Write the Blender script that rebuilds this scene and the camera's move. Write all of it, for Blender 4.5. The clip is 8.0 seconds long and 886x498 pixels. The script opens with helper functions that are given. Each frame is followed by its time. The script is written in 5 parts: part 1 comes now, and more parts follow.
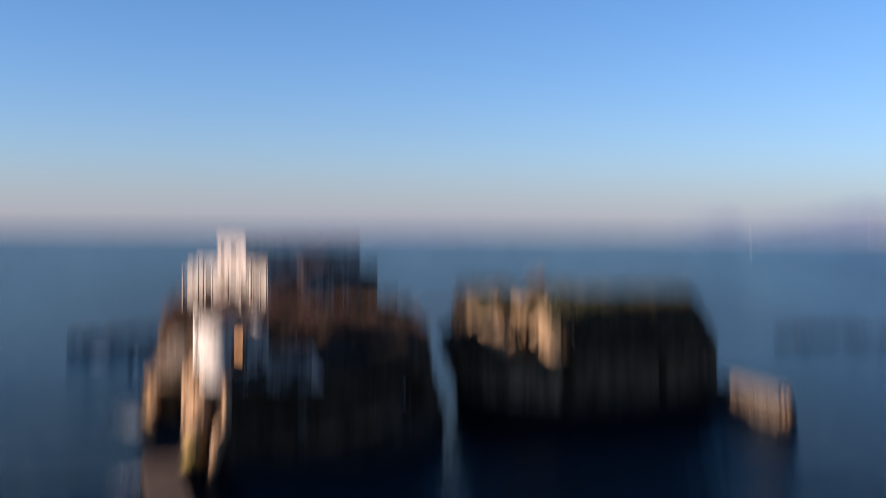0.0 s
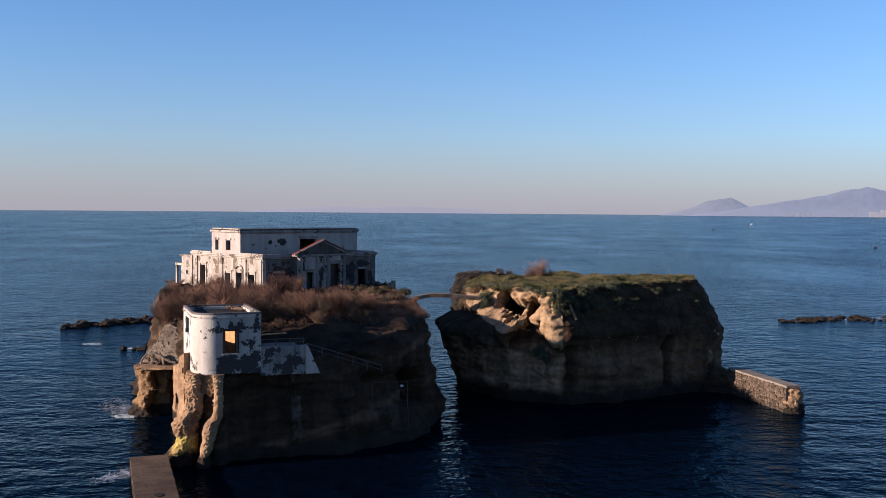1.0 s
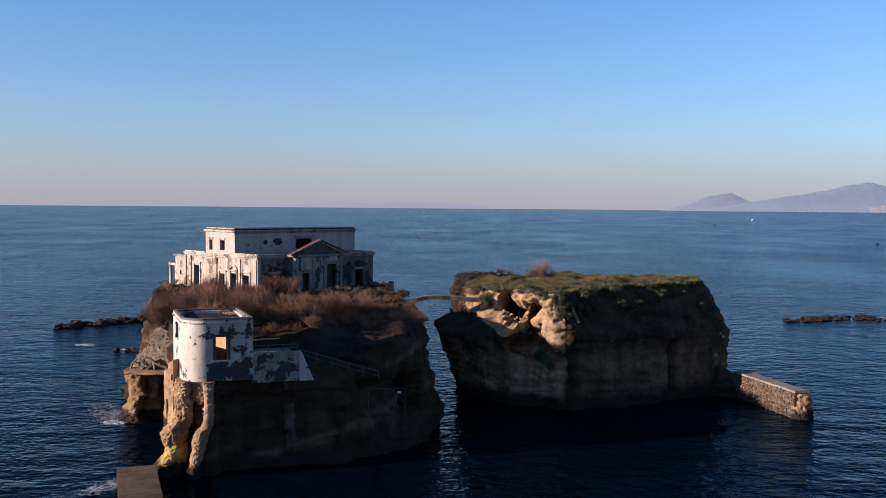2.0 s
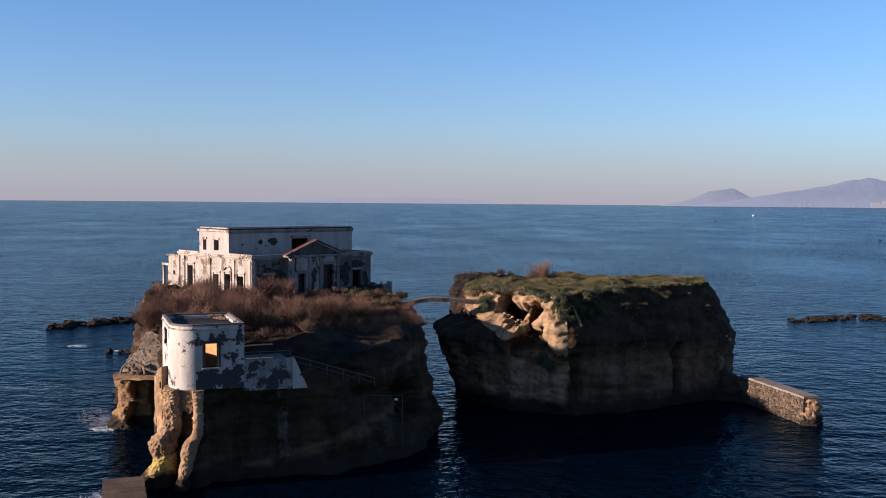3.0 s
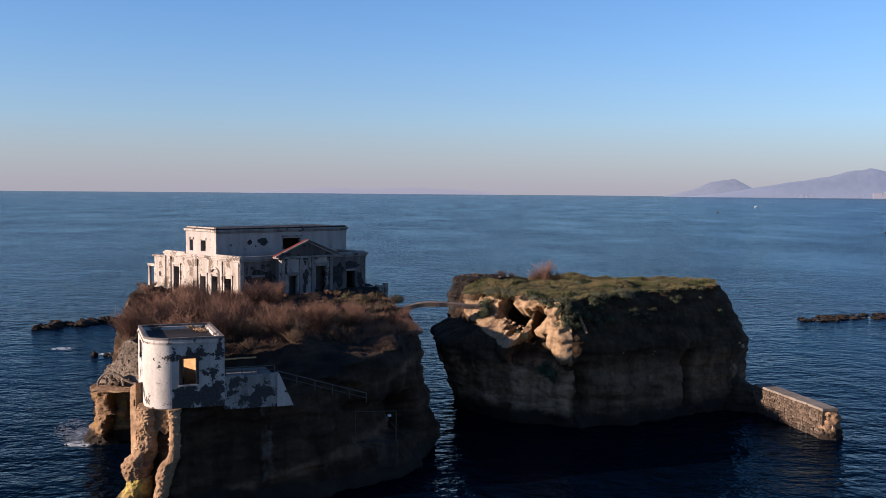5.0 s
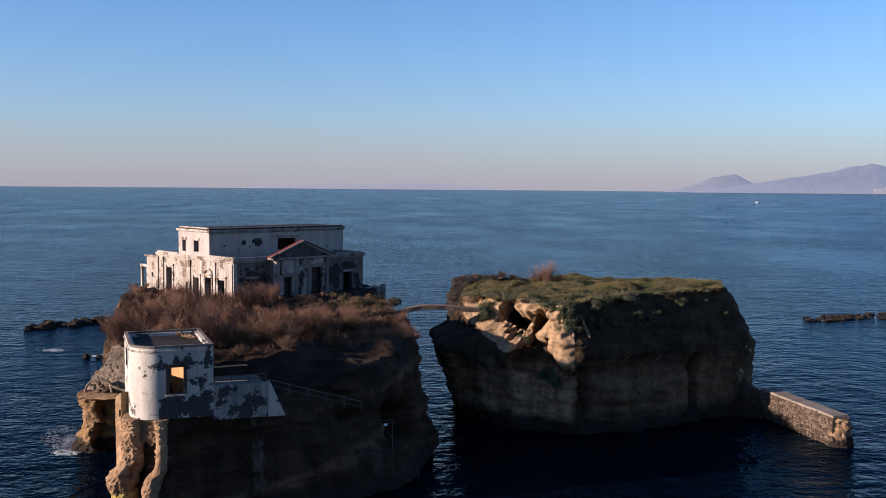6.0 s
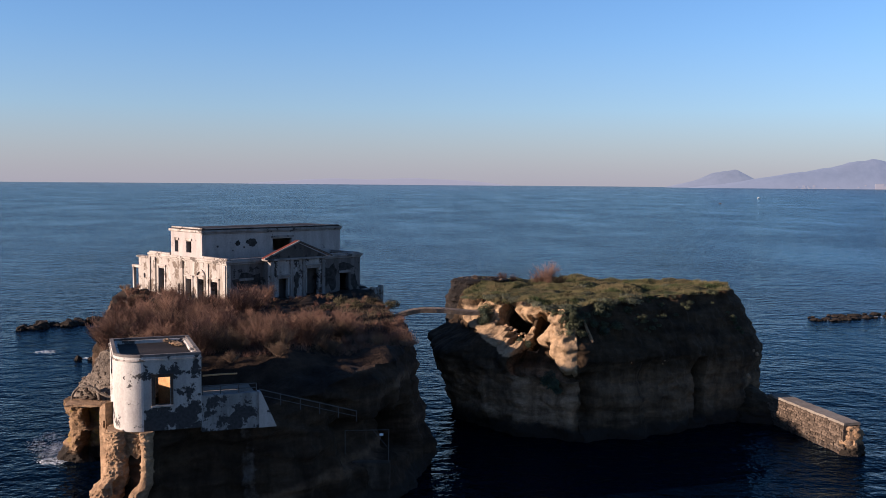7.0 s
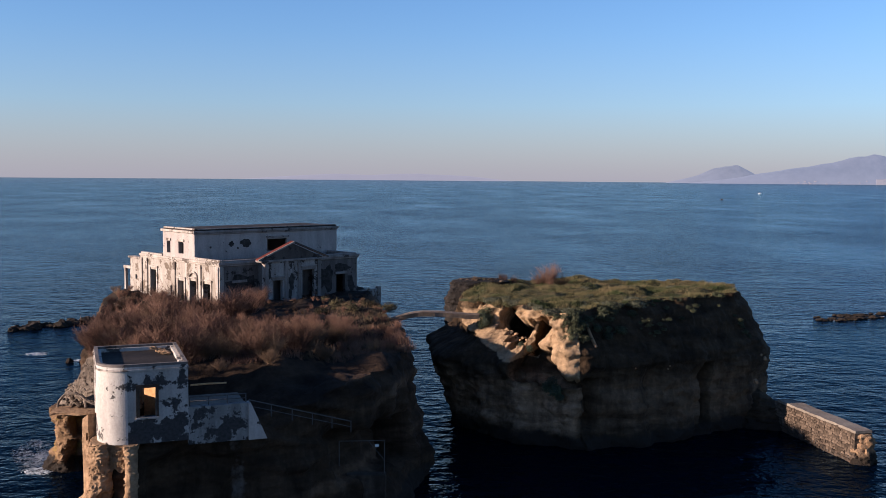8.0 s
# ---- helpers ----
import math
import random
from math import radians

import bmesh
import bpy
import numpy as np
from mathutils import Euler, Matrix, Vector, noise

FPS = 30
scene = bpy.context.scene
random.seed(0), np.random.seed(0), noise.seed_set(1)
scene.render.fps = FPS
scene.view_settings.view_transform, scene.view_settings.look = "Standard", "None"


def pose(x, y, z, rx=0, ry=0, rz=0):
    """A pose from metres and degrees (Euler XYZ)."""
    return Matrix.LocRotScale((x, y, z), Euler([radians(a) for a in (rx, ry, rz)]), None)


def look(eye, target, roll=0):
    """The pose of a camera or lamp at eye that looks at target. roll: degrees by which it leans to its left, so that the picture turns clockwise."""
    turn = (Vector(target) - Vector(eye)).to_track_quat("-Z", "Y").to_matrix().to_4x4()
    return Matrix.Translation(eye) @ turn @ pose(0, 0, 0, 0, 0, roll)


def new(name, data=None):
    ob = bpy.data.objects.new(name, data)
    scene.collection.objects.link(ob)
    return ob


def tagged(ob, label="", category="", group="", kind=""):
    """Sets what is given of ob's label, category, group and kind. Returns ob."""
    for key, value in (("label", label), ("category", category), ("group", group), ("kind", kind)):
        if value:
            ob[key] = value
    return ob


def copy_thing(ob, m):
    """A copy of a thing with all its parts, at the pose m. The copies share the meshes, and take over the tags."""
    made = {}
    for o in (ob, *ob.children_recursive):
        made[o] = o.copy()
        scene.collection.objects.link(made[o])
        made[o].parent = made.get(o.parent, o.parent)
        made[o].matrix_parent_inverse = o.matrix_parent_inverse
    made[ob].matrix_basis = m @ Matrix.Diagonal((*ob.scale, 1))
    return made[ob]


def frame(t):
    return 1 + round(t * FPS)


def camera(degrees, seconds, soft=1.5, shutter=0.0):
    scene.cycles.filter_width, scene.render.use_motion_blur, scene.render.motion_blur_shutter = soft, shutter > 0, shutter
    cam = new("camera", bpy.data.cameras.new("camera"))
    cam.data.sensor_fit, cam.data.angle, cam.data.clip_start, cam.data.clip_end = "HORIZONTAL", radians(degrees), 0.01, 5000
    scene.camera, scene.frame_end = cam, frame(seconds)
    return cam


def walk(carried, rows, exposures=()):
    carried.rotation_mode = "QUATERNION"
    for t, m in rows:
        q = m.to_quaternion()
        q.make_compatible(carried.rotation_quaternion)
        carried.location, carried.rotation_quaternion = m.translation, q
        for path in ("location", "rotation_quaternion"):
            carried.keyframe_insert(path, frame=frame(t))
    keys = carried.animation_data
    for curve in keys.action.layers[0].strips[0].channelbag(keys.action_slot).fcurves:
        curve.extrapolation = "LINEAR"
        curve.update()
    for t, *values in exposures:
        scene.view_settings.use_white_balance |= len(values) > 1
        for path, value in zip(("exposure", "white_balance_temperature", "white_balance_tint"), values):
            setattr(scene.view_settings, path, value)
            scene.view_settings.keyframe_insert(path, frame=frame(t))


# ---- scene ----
# The camera's path: t, x, y, z, pitch, roll, yaw
PATH = [
    (0, -0.058, -1.409, 19.771, -1.223, -0.436, -0.004),
    (0.0334, -0.053, -1.316, 19.788, -2.75, -0.437, -0.003),
    (0.1, -0.043, -1.132, 19.822, -1.862, -0.438, -0.002),
    (0.2, -0.029, -0.856, 19.873, -2.082, -0.441, 0.001),
    (0.5, 0.014, -0.027, 20.025, -2.199, -0.447, 0.008),
    (1, 0.087, 1.352, 20.275, -2.345, -0.457, 0.020),
    (1.5, 0.161, 2.729, 20.521, -2.489, -0.466, 0.033),
    (2, 0.237, 4.103, 20.762, -2.633, -0.473, 0.047),
    (2.5, 0.314, 5.475, 20.998, -2.776, -0.479, 0.062),
    (3, 0.393, 6.845, 21.230, -2.918, -0.484, 0.077),
    (3.5, 0.473, 8.212, 21.457, -3.059, -0.488, 0.092),
    (4, 0.555, 9.576, 21.679, -3.199, -0.490, 0.108),
    (4.5, 0.638, 10.939, 21.897, -3.338, -0.492, 0.125),
    (5, 0.722, 12.299, 22.110, -3.476, -0.492, 0.143),
    (5.5, 0.808, 13.656, 22.319, -3.614, -0.490, 0.161),
    (6, 0.895, 15.011, 22.523, -3.750, -0.488, 0.180),
    (6.5, 0.984, 16.364, 22.722, -3.886, -0.484, 0.199),
    (7, 1.074, 17.714, 22.917, -4.021, -0.480, 0.219),
    (7.5, 1.165, 19.062, 23.107, -4.154, -0.474, 0.240),
    (8, 1.258, 20.408, 23.293, -4.287, -0.466, 0.261),
]
cam = camera(48.74, 8.0, soft=0.7, shutter=1.0)
walk(cam, [(t, pose(x, y, z, 90 + p, r, w)) for t, x, y, z, p, r, w in PATH],
     exposures=[(0.0, 1.58, 5480, 17), (8.0, 1.58, 5480, 17)])

# ---- light ----
SUN_EL, SUN_AZ = radians(14.3), math.atan2(-0.945, -0.327)
to_sun = Vector((math.sin(SUN_AZ) * math.cos(SUN_EL), math.cos(SUN_AZ) * math.cos(SUN_EL), math.sin(SUN_EL)))
world = bpy.data.worlds.new("sky")
world.use_nodes = True
scene.world = world
sky = world.node_tree.nodes.new("ShaderNodeTexSky")
sky.sky_type = "NISHITA"
sky.sun_disc = False
sky.sun_elevation, sky.sun_rotation = SUN_EL, SUN_AZ
sky.air_density, sky.dust_density, sky.ozone_density = 1.0, 0.25, 4.0
sky_bg = world.node_tree.nodes["Background"]
sky_bg.inputs["Strength"].default_value = 0.052
world.node_tree.links.new(sky.outputs["Color"], sky_bg.inputs["Color"])
sun = new("sun", bpy.data.lights.new("sun", "SUN"))
sun.data.energy, sun.data.angle, sun.data.color = 4.2, radians(0.6), (1.0, 0.74, 0.50)
sun.matrix_world = look((-60, 90, 60), Vector((-60, 90, 60)) - to_sun)

# ---- materials ----
def nodes_of(name):
    m = bpy.data.materials.new(name)
    m.use_nodes = True
    nt = m.node_tree
    return m, nt, nt.nodes["Principled BSDF"]


def noise_node(nt, scale, detail=6.0, rough=0.6, stretch=None, coord="Object"):
    tc = nt.nodes.new("ShaderNodeTexCoord")
    n = nt.nodes.new("ShaderNodeTexNoise")
    n.inputs["Scale"].default_value = scale
    n.inputs["Detail"].default_value = detail
    n.inputs["Roughness"].default_value = rough
    if stretch:
        mp = nt.nodes.new("ShaderNodeMapping")
        mp.inputs["Scale"].default_value = stretch
        nt.links.new(tc.outputs[coord], mp.inputs["Vector"])
        nt.links.new(mp.outputs["Vector"], n.inputs["Vector"])
    else:
        nt.links.new(tc.outputs[coord], n.inputs["Vector"])
    return n.outputs["Fac"]


def ramp(nt, fac, stops):
    r = nt.nodes.new("ShaderNodeValToRGB")
    el = r.color_ramp.elements
    while len(el) < len(stops):
        el.new(0.5)
    for e, (p, c) in zip(el, stops):
        e.position, e.color = p, (*c, 1) if len(c) == 3 else c
    nt.links.new(fac, r.inputs["Fac"])
    return r.outputs["Color"]


def mix(nt, fac, a, b, mode="MIX"):
    n = nt.nodes.new("ShaderNodeMix")
    n.data_type, n.blend_type = "RGBA", mode
    for sock, v in ((n.inputs[0], fac), (n.inputs[6], a), (n.inputs[7], b)):
        if hasattr(v, "is_output"):
            nt.links.new(v, sock)
        elif isinstance(v, (int, float)):
            sock.default_value = v
        else:
            sock.default_value = (*v, 1)
    return n.outputs[2]


def bump(nt, bsdf, fac, strength, dist):
    b = nt.nodes.new("ShaderNodeBump")
    b.inputs["Strength"].default_value, b.inputs["Distance"].default_value = strength, dist
    nt.links.new(fac, b.inputs["Height"])
    old = bsdf.inputs["Normal"].links
    if old:
        nt.links.new(old[0].from_socket, b.inputs["Normal"])
    nt.links.new(b.outputs["Normal"], bsdf.inputs["Normal"])


def plain(name, c1, c2, scale=1.5, rough=0.9, fine=14.0, relief=0.02, metal=0.0, vary=0.0):
    """Two colours mottled at two scales, with a fine relief; vary: brightness change from object to object."""
    m, nt, b = nodes_of(name)
    col = ramp(nt, noise_node(nt, scale), [(0.35, c1), (0.65, c2)])
    col = mix(nt, 0.55, col, ramp(nt, noise_node(nt, fine, 4.0), [(0.3, (0.55, 0.55, 0.55)), (0.75, (1.25, 1.25, 1.25))]), "MULTIPLY")
    if vary:
        oi = nt.nodes.new("ShaderNodeObjectInfo")
        col = mix(nt, 1.0, col, ramp(nt, oi.outputs["Random"], [(0.0, (1 - vary,) * 3), (1.0, (1 + vary,) * 3)]), "MULTIPLY")
    nt.links.new(col, b.inputs["Base Color"])
    b.inputs["Roughness"].default_value, b.inputs["Metallic"].default_value = rough, metal
    b.inputs["Specular IOR Level"].default_value = 0.15 if rough > 0.75 else 0.5
    if relief:
        bump(nt, b, noise_node(nt, fine * 0.7, 6.0), 0.6, relief)
    return m


def rock(name, dark, light, wet=True, growth=None, grime=0.75, scar=None, spread=0.53):
    """Layered tuff: soft beds of differing colour, pits, runs of dirt, a wet foot and lichen."""
    m, nt, b = nodes_of(name)
    beds = noise_node(nt, 1.0, 6.0, 0.62, (0.11, 0.11, 0.55))
    col = ramp(nt, beds, [(0.30, dark), (0.52, light), (0.60, tuple(c * 0.7 for c in light)), (0.75, light)])
    runs = noise_node(nt, 1.0, 6.0, 0.65, (0.55, 0.55, 0.10))
    col = mix(nt, ramp(nt, runs, [(0.42, (0, 0, 0)), (0.66, (grime,) * 3)]), col, tuple(c * 0.38 for c in dark))
    col = mix(nt, 0.7, col, ramp(nt, noise_node(nt, 2.2, 9.0, 0.72), [(0.30, (0.45, 0.44, 0.43)), (0.70, (1.25, 1.22, 1.2))]), "MULTIPLY")
    if growth:
        col = mix(nt, ramp(nt, noise_node(nt, 0.45, 7.0, 0.7), [(spread, (0, 0, 0)), (spread + 0.11, (0.75, 0.75, 0.75))]), col, growth)
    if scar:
        # tone factor: painted light by height on the turf islet, beds on the other
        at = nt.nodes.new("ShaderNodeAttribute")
        at.attribute_name = "toned"
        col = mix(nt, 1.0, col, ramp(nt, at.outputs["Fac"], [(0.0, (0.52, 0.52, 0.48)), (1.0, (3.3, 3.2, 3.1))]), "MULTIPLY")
        # freshly broken stone, where the builder cut chambers; its paleness also carries sunlight
        at = nt.nodes.new("ShaderNodeAttribute")
        at.attribute_name = "scar"
        raw = ramp(nt, noise_node(nt, 0.9, 8.0, 0.7), [(0.32, tuple(c * 0.45 for c in scar)), (0.52, scar), (0.70, tuple(min(1.0, c * 1.3) for c in scar))])
        m2 = nt.nodes.new("ShaderNodeMath")
        m2.operation = "MULTIPLY_ADD"
        nt.links.new(noise_node(nt, 0.8, 6.0, 0.7), m2.inputs[0])
        m2.inputs[1].default_value = 0.9
        nt.links.new(at.outputs["Fac"], m2.inputs[2])
        col = mix(nt, ramp(nt, m2.outputs[0], [(0.72, (0, 0, 0)), (0.95, (1, 1, 1))]), col, raw)
    rough = 0.95
    b.inputs["Specular IOR Level"].default_value = 0.12
    if wet:
        pos = nt.nodes.new("ShaderNodeNewGeometry")
        sep = nt.nodes.new("ShaderNodeSeparateXYZ")
        nt.links.new(pos.outputs["Position"], sep.inputs[0])
        add = nt.nodes.new("ShaderNodeMath")
        add.operation = "MULTIPLY_ADD"
        nt.links.new(noise_node(nt, 0.6, 5.0), add.inputs[0])
        add.inputs[1].default_value = -1.6
        nt.links.new(sep.outputs["Z"], add.inputs[2])
        tide = ramp(nt, add.outputs[0], [(0.0, (1, 1, 1)), (0.35, (0, 0, 0))])
        col = mix(nt, tide, col, (0.022, 0.017, 0.013))
    nt.links.new(col, b.inputs["Base Color"])
    b.inputs["Roughness"].default_value = rough
    bump(nt, b, noise_node(nt, 1.0, 4.0, 0.5, (0.22, 0.22, 2.0)), 0.45, 0.22)
    bump(nt, b, noise_node(nt, 1.6, 10.0, 0.7), 0.9, 0.35)
    v = nt.nodes.new("ShaderNodeTexVoronoi")
    v.inputs["Scale"].default_value = 2.4
    tc = nt.nodes.new("ShaderNodeTexCoord")
    nt.links.new(tc.outputs["Object"], v.inputs["Vector"])
    bump(nt, b, v.outputs["Distance"], 0.35, 0.12)
    return m


def plaster(name, white, grey, under, bare, dado=0.0):
    """Peeling render: white coat, grey weathering, bare masonry where it fell off. bare: about the bare share."""
    m, nt, b = nodes_of(name)
    big = noise_node(nt, 0.75, 8.0, 0.68, (1, 1, 1.0))
    weather = noise_node(nt, 0.9, 6.0, 0.65, (1.3, 1.3, 0.35))
    col = ramp(nt, weather, [(0.40, white), (0.62, grey)])
    col = mix(nt, 0.5, col, ramp(nt, noise_node(nt, 7.0, 6.0), [(0.3, (0.7, 0.7, 0.7)), (0.7, (1.15, 1.15, 1.15))]), "MULTIPLY")
    if dado:
        # the coat below the dado line has mostly come away
        tc = nt.nodes.new("ShaderNodeTexCoord")
        sep = nt.nodes.new("ShaderNodeSeparateXYZ")
        nt.links.new(tc.outputs["Object"], sep.inputs[0])
        low = nt.nodes.new("ShaderNodeMapRange")
        low.inputs["From Min"].default_value, low.inputs["From Max"].default_value = dado + 0.2, dado - 0.2
        low.inputs["To Min"].default_value, low.inputs["To Max"].default_value = 0.0, 0.09
        nt.links.new(sep.outputs["Z"], low.inputs["Value"])
        add = nt.nodes.new("ShaderNodeMath")
        nt.links.new(big, add.inputs[0])
        nt.links.new(low.outputs[0], add.inputs[1])
        big = add.outputs[0]
    edge = ramp(nt, big, [(0.60 - bare * 0.5, (0, 0, 0)), (0.62 - bare * 0.5, (1, 1, 1))])
    u = ramp(nt, noise_node(nt, 5.0, 6.0), [(0.35, tuple(c * 0.55 for c in under)), (0.65, under)])
    nt.links.new(mix(nt, edge, col, u), b.inputs["Base Color"])
    b.inputs["Roughness"].default_value = 0.92
    b.inputs["Specular IOR Level"].default_value = 0.25
    bump(nt, b, edge, -0.5, 0.04)
    bump(nt, b, noise_node(nt, 9.0, 7.0), 0.5, 0.03)
    return m


# villa islet's shaded cliff: shade in the colour, far darker than the sunlit stone
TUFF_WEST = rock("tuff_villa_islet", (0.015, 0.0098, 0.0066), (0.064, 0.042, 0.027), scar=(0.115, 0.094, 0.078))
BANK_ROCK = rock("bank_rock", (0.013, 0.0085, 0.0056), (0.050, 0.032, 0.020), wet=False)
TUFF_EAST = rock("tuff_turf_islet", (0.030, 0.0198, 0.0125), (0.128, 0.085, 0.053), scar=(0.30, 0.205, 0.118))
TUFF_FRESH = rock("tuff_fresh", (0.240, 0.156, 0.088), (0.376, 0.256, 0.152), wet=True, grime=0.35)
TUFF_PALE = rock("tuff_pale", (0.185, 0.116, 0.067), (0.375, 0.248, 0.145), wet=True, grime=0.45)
TUFF_YELLOW = rock("tuff_lichen", (0.115, 0.072, 0.042), (0.245, 0.155, 0.085), wet=True, growth=(0.25, 0.165, 0.03), grime=0.45)
TUFF_LICHEN = rock("tuff_rich_lichen", (0.150, 0.100, 0.048), (0.310, 0.215, 0.095), wet=True, growth=(0.44, 0.35, 0.075), grime=0.40, spread=0.46)
REEF = rock("reef_rock", (0.014, 0.013, 0.012), (0.035, 0.030, 0.027), wet=True)
MASONRY = rock("masonry", (0.038, 0.029, 0.022), (0.105, 0.08, 0.06), wet=True)
PLASTER_TOWER = plaster("tower_plaster", (0.432, 0.396, 0.348), (0.345, 0.310, 0.275), (0.078, 0.069, 0.063), 0.06)
PLASTER_DADO = plaster("tower_front_plaster", (0.33, 0.295, 0.265), (0.235, 0.21, 0.19), (0.042, 0.039, 0.039), 0.14, dado=1.6)
PLASTER_TERRACE = plaster("terrace_plaster", (0.225, 0.208, 0.192), (0.135, 0.125, 0.116), (0.040, 0.037, 0.037), 0.21)
PLASTER_VILLA = plaster("villa_plaster", (0.335, 0.302, 0.264), (0.215, 0.181, 0.147), (0.150, 0.115, 0.086), 0.13)
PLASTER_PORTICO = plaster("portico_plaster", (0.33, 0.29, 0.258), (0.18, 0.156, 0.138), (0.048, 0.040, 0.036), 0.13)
# front and end walls: grime and the shaded side's darkness in one colour
PLASTER_GRIMY_SHADED = plaster("grimy_shaded_plaster", (0.135, 0.114, 0.101), (0.076, 0.064, 0.057), (0.042, 0.035, 0.031), 0.04)
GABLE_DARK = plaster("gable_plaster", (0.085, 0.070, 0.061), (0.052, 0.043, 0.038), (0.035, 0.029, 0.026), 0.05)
# darker copy of TRIM for mouldings on the villa's shaded sides
TRIM_SHADED = plaster("shaded_moulding", (0.23, 0.198, 0.175), (0.14, 0.12, 0.105), (0.07, 0.06, 0.055), 0.0)
BARE = plain("bare_masonry", (0.020, 0.018, 0.017), (0.055, 0.048, 0.043), 2.0, 0.95, 8.0, 0.03)
MASONRY_DRY = rock("bridge_masonry", (0.095, 0.073, 0.056), (0.19, 0.148, 0.112), wet=False, grime=0.5)
WALL_GREY = rock("grey_rubble_wall", (0.115, 0.092, 0.072), (0.24, 0.195, 0.152), wet=False, grime=0.35)
PLASTER_UPPER = plaster("upper_plaster", (0.335, 0.292, 0.262), (0.262, 0.228, 0.206), (0.045, 0.040, 0.037), -0.09)
TRIM = plaster("moulding_plaster", (0.38, 0.33, 0.285), (0.24, 0.205, 0.17), (0.13, 0.105, 0.085), 0.14)
ROOFING = plain("roofing_felt", (0.010, 0.008, 0.007), (0.034, 0.026, 0.021), 0.6, 0.85, 6.0)
REDTILE = plain("red_tile", (0.085, 0.018, 0.012), (0.13, 0.030, 0.020), 1.2, 0.85, 10.0)
CONCRETE = plain("worn_concrete", (0.144, 0.120, 0.096), (0.216, 0.186, 0.150), 0.5, 0.9, 5.0, 0.05)
IRON = plain("weathered_rail", (0.040, 0.034, 0.030), (0.075, 0.064, 0.056), 2.0, 0.7, 20.0, 0.004)
DECK = plain("worn_deck", (0.052, 0.034, 0.022), (0.102, 0.070, 0.047), 0.5, 0.95, 4.0, 0.06)
SHUTTER = plain("warm_wood", (0.520, 0.280, 0.120), (0.700, 0.420, 0.200), 2.0, 0.8, 9.0)
DARKWOOD = plain("old_frame", (0.036, 0.024, 0.018), (0.072, 0.048, 0.033), 2.0, 0.8, 9.0)
TURF = plain("turf", (0.026, 0.034, 0.012), (0.095, 0.076, 0.036), 0.30, 0.95, 1.6, 0.12)
SCRUB_SOIL = plain("scrub_soil", (0.009, 0.006, 0.004), (0.026, 0.017, 0.0105), 0.4, 0.95, 3.0, 0.08)
TWIG = plain("dry_twig", (0.090, 0.049, 0.034), (0.170, 0.099, 0.068), 0.5, 0.9, 6.0, 0.0, vary=0.5)
LEAF = plain("grey_green_leaf", (0.030, 0.036, 0.019), (0.072, 0.074, 0.040), 0.8, 0.8, 5.0, 0.0, vary=0.3)
BLADE = plain("grass_blade", (0.036, 0.050, 0.018), (0.150, 0.118, 0.058), 0.45, 0.9, 1.0, 0.0)
SAGE = plain("sage_leaf", (0.050, 0.054, 0.034), (0.110, 0.110, 0.070), 0.8, 0.8, 5.0, 0.0, vary=0.3)
OLIVE = plain("olive_leaf", (0.028, 0.026, 0.012), (0.062, 0.050, 0.024), 0.8, 0.8, 5.0, 0.0, vary=0.3)
TWIG_TAN = plain("tan_twig", (0.085, 0.055, 0.034), (0.150, 0.100, 0.062), 0.5, 0.9, 6.0, 0.0, vary=0.4)
RUBBLE = plain("rubble_block", (0.038, 0.028, 0.020), (0.118, 0.087, 0.063), 1.5, 0.95, 9.0, 0.03, vary=0.5)
RUBBLE_WET = plain("wet_block", (0.022, 0.014, 0.009), (0.055, 0.036, 0.022), 1.5, 0.6, 9.0, 0.03, vary=0.5)
DARK_LEAF = plain("ivy_leaf", (0.010, 0.018, 0.006), (0.032, 0.045, 0.016), 0.8, 0.7, 5.0, 0.0, vary=0.3)
STRAW = plain("dry_straw", (0.0600, 0.0450, 0.0270), (0.1200, 0.0900, 0.0540), 0.4, 0.9, 2.0, 0.0)
WHITE = plain("white_paint", (0.600, 0.600, 0.600), (0.656, 0.656, 0.656), 2.0, 0.6, 9.0, 0.0)
FOAM = plain("sea_foam", (0.26, 0.30, 0.33), (0.50, 0.53, 0.55), 1.0, 0.9, 5.0, 0.05)


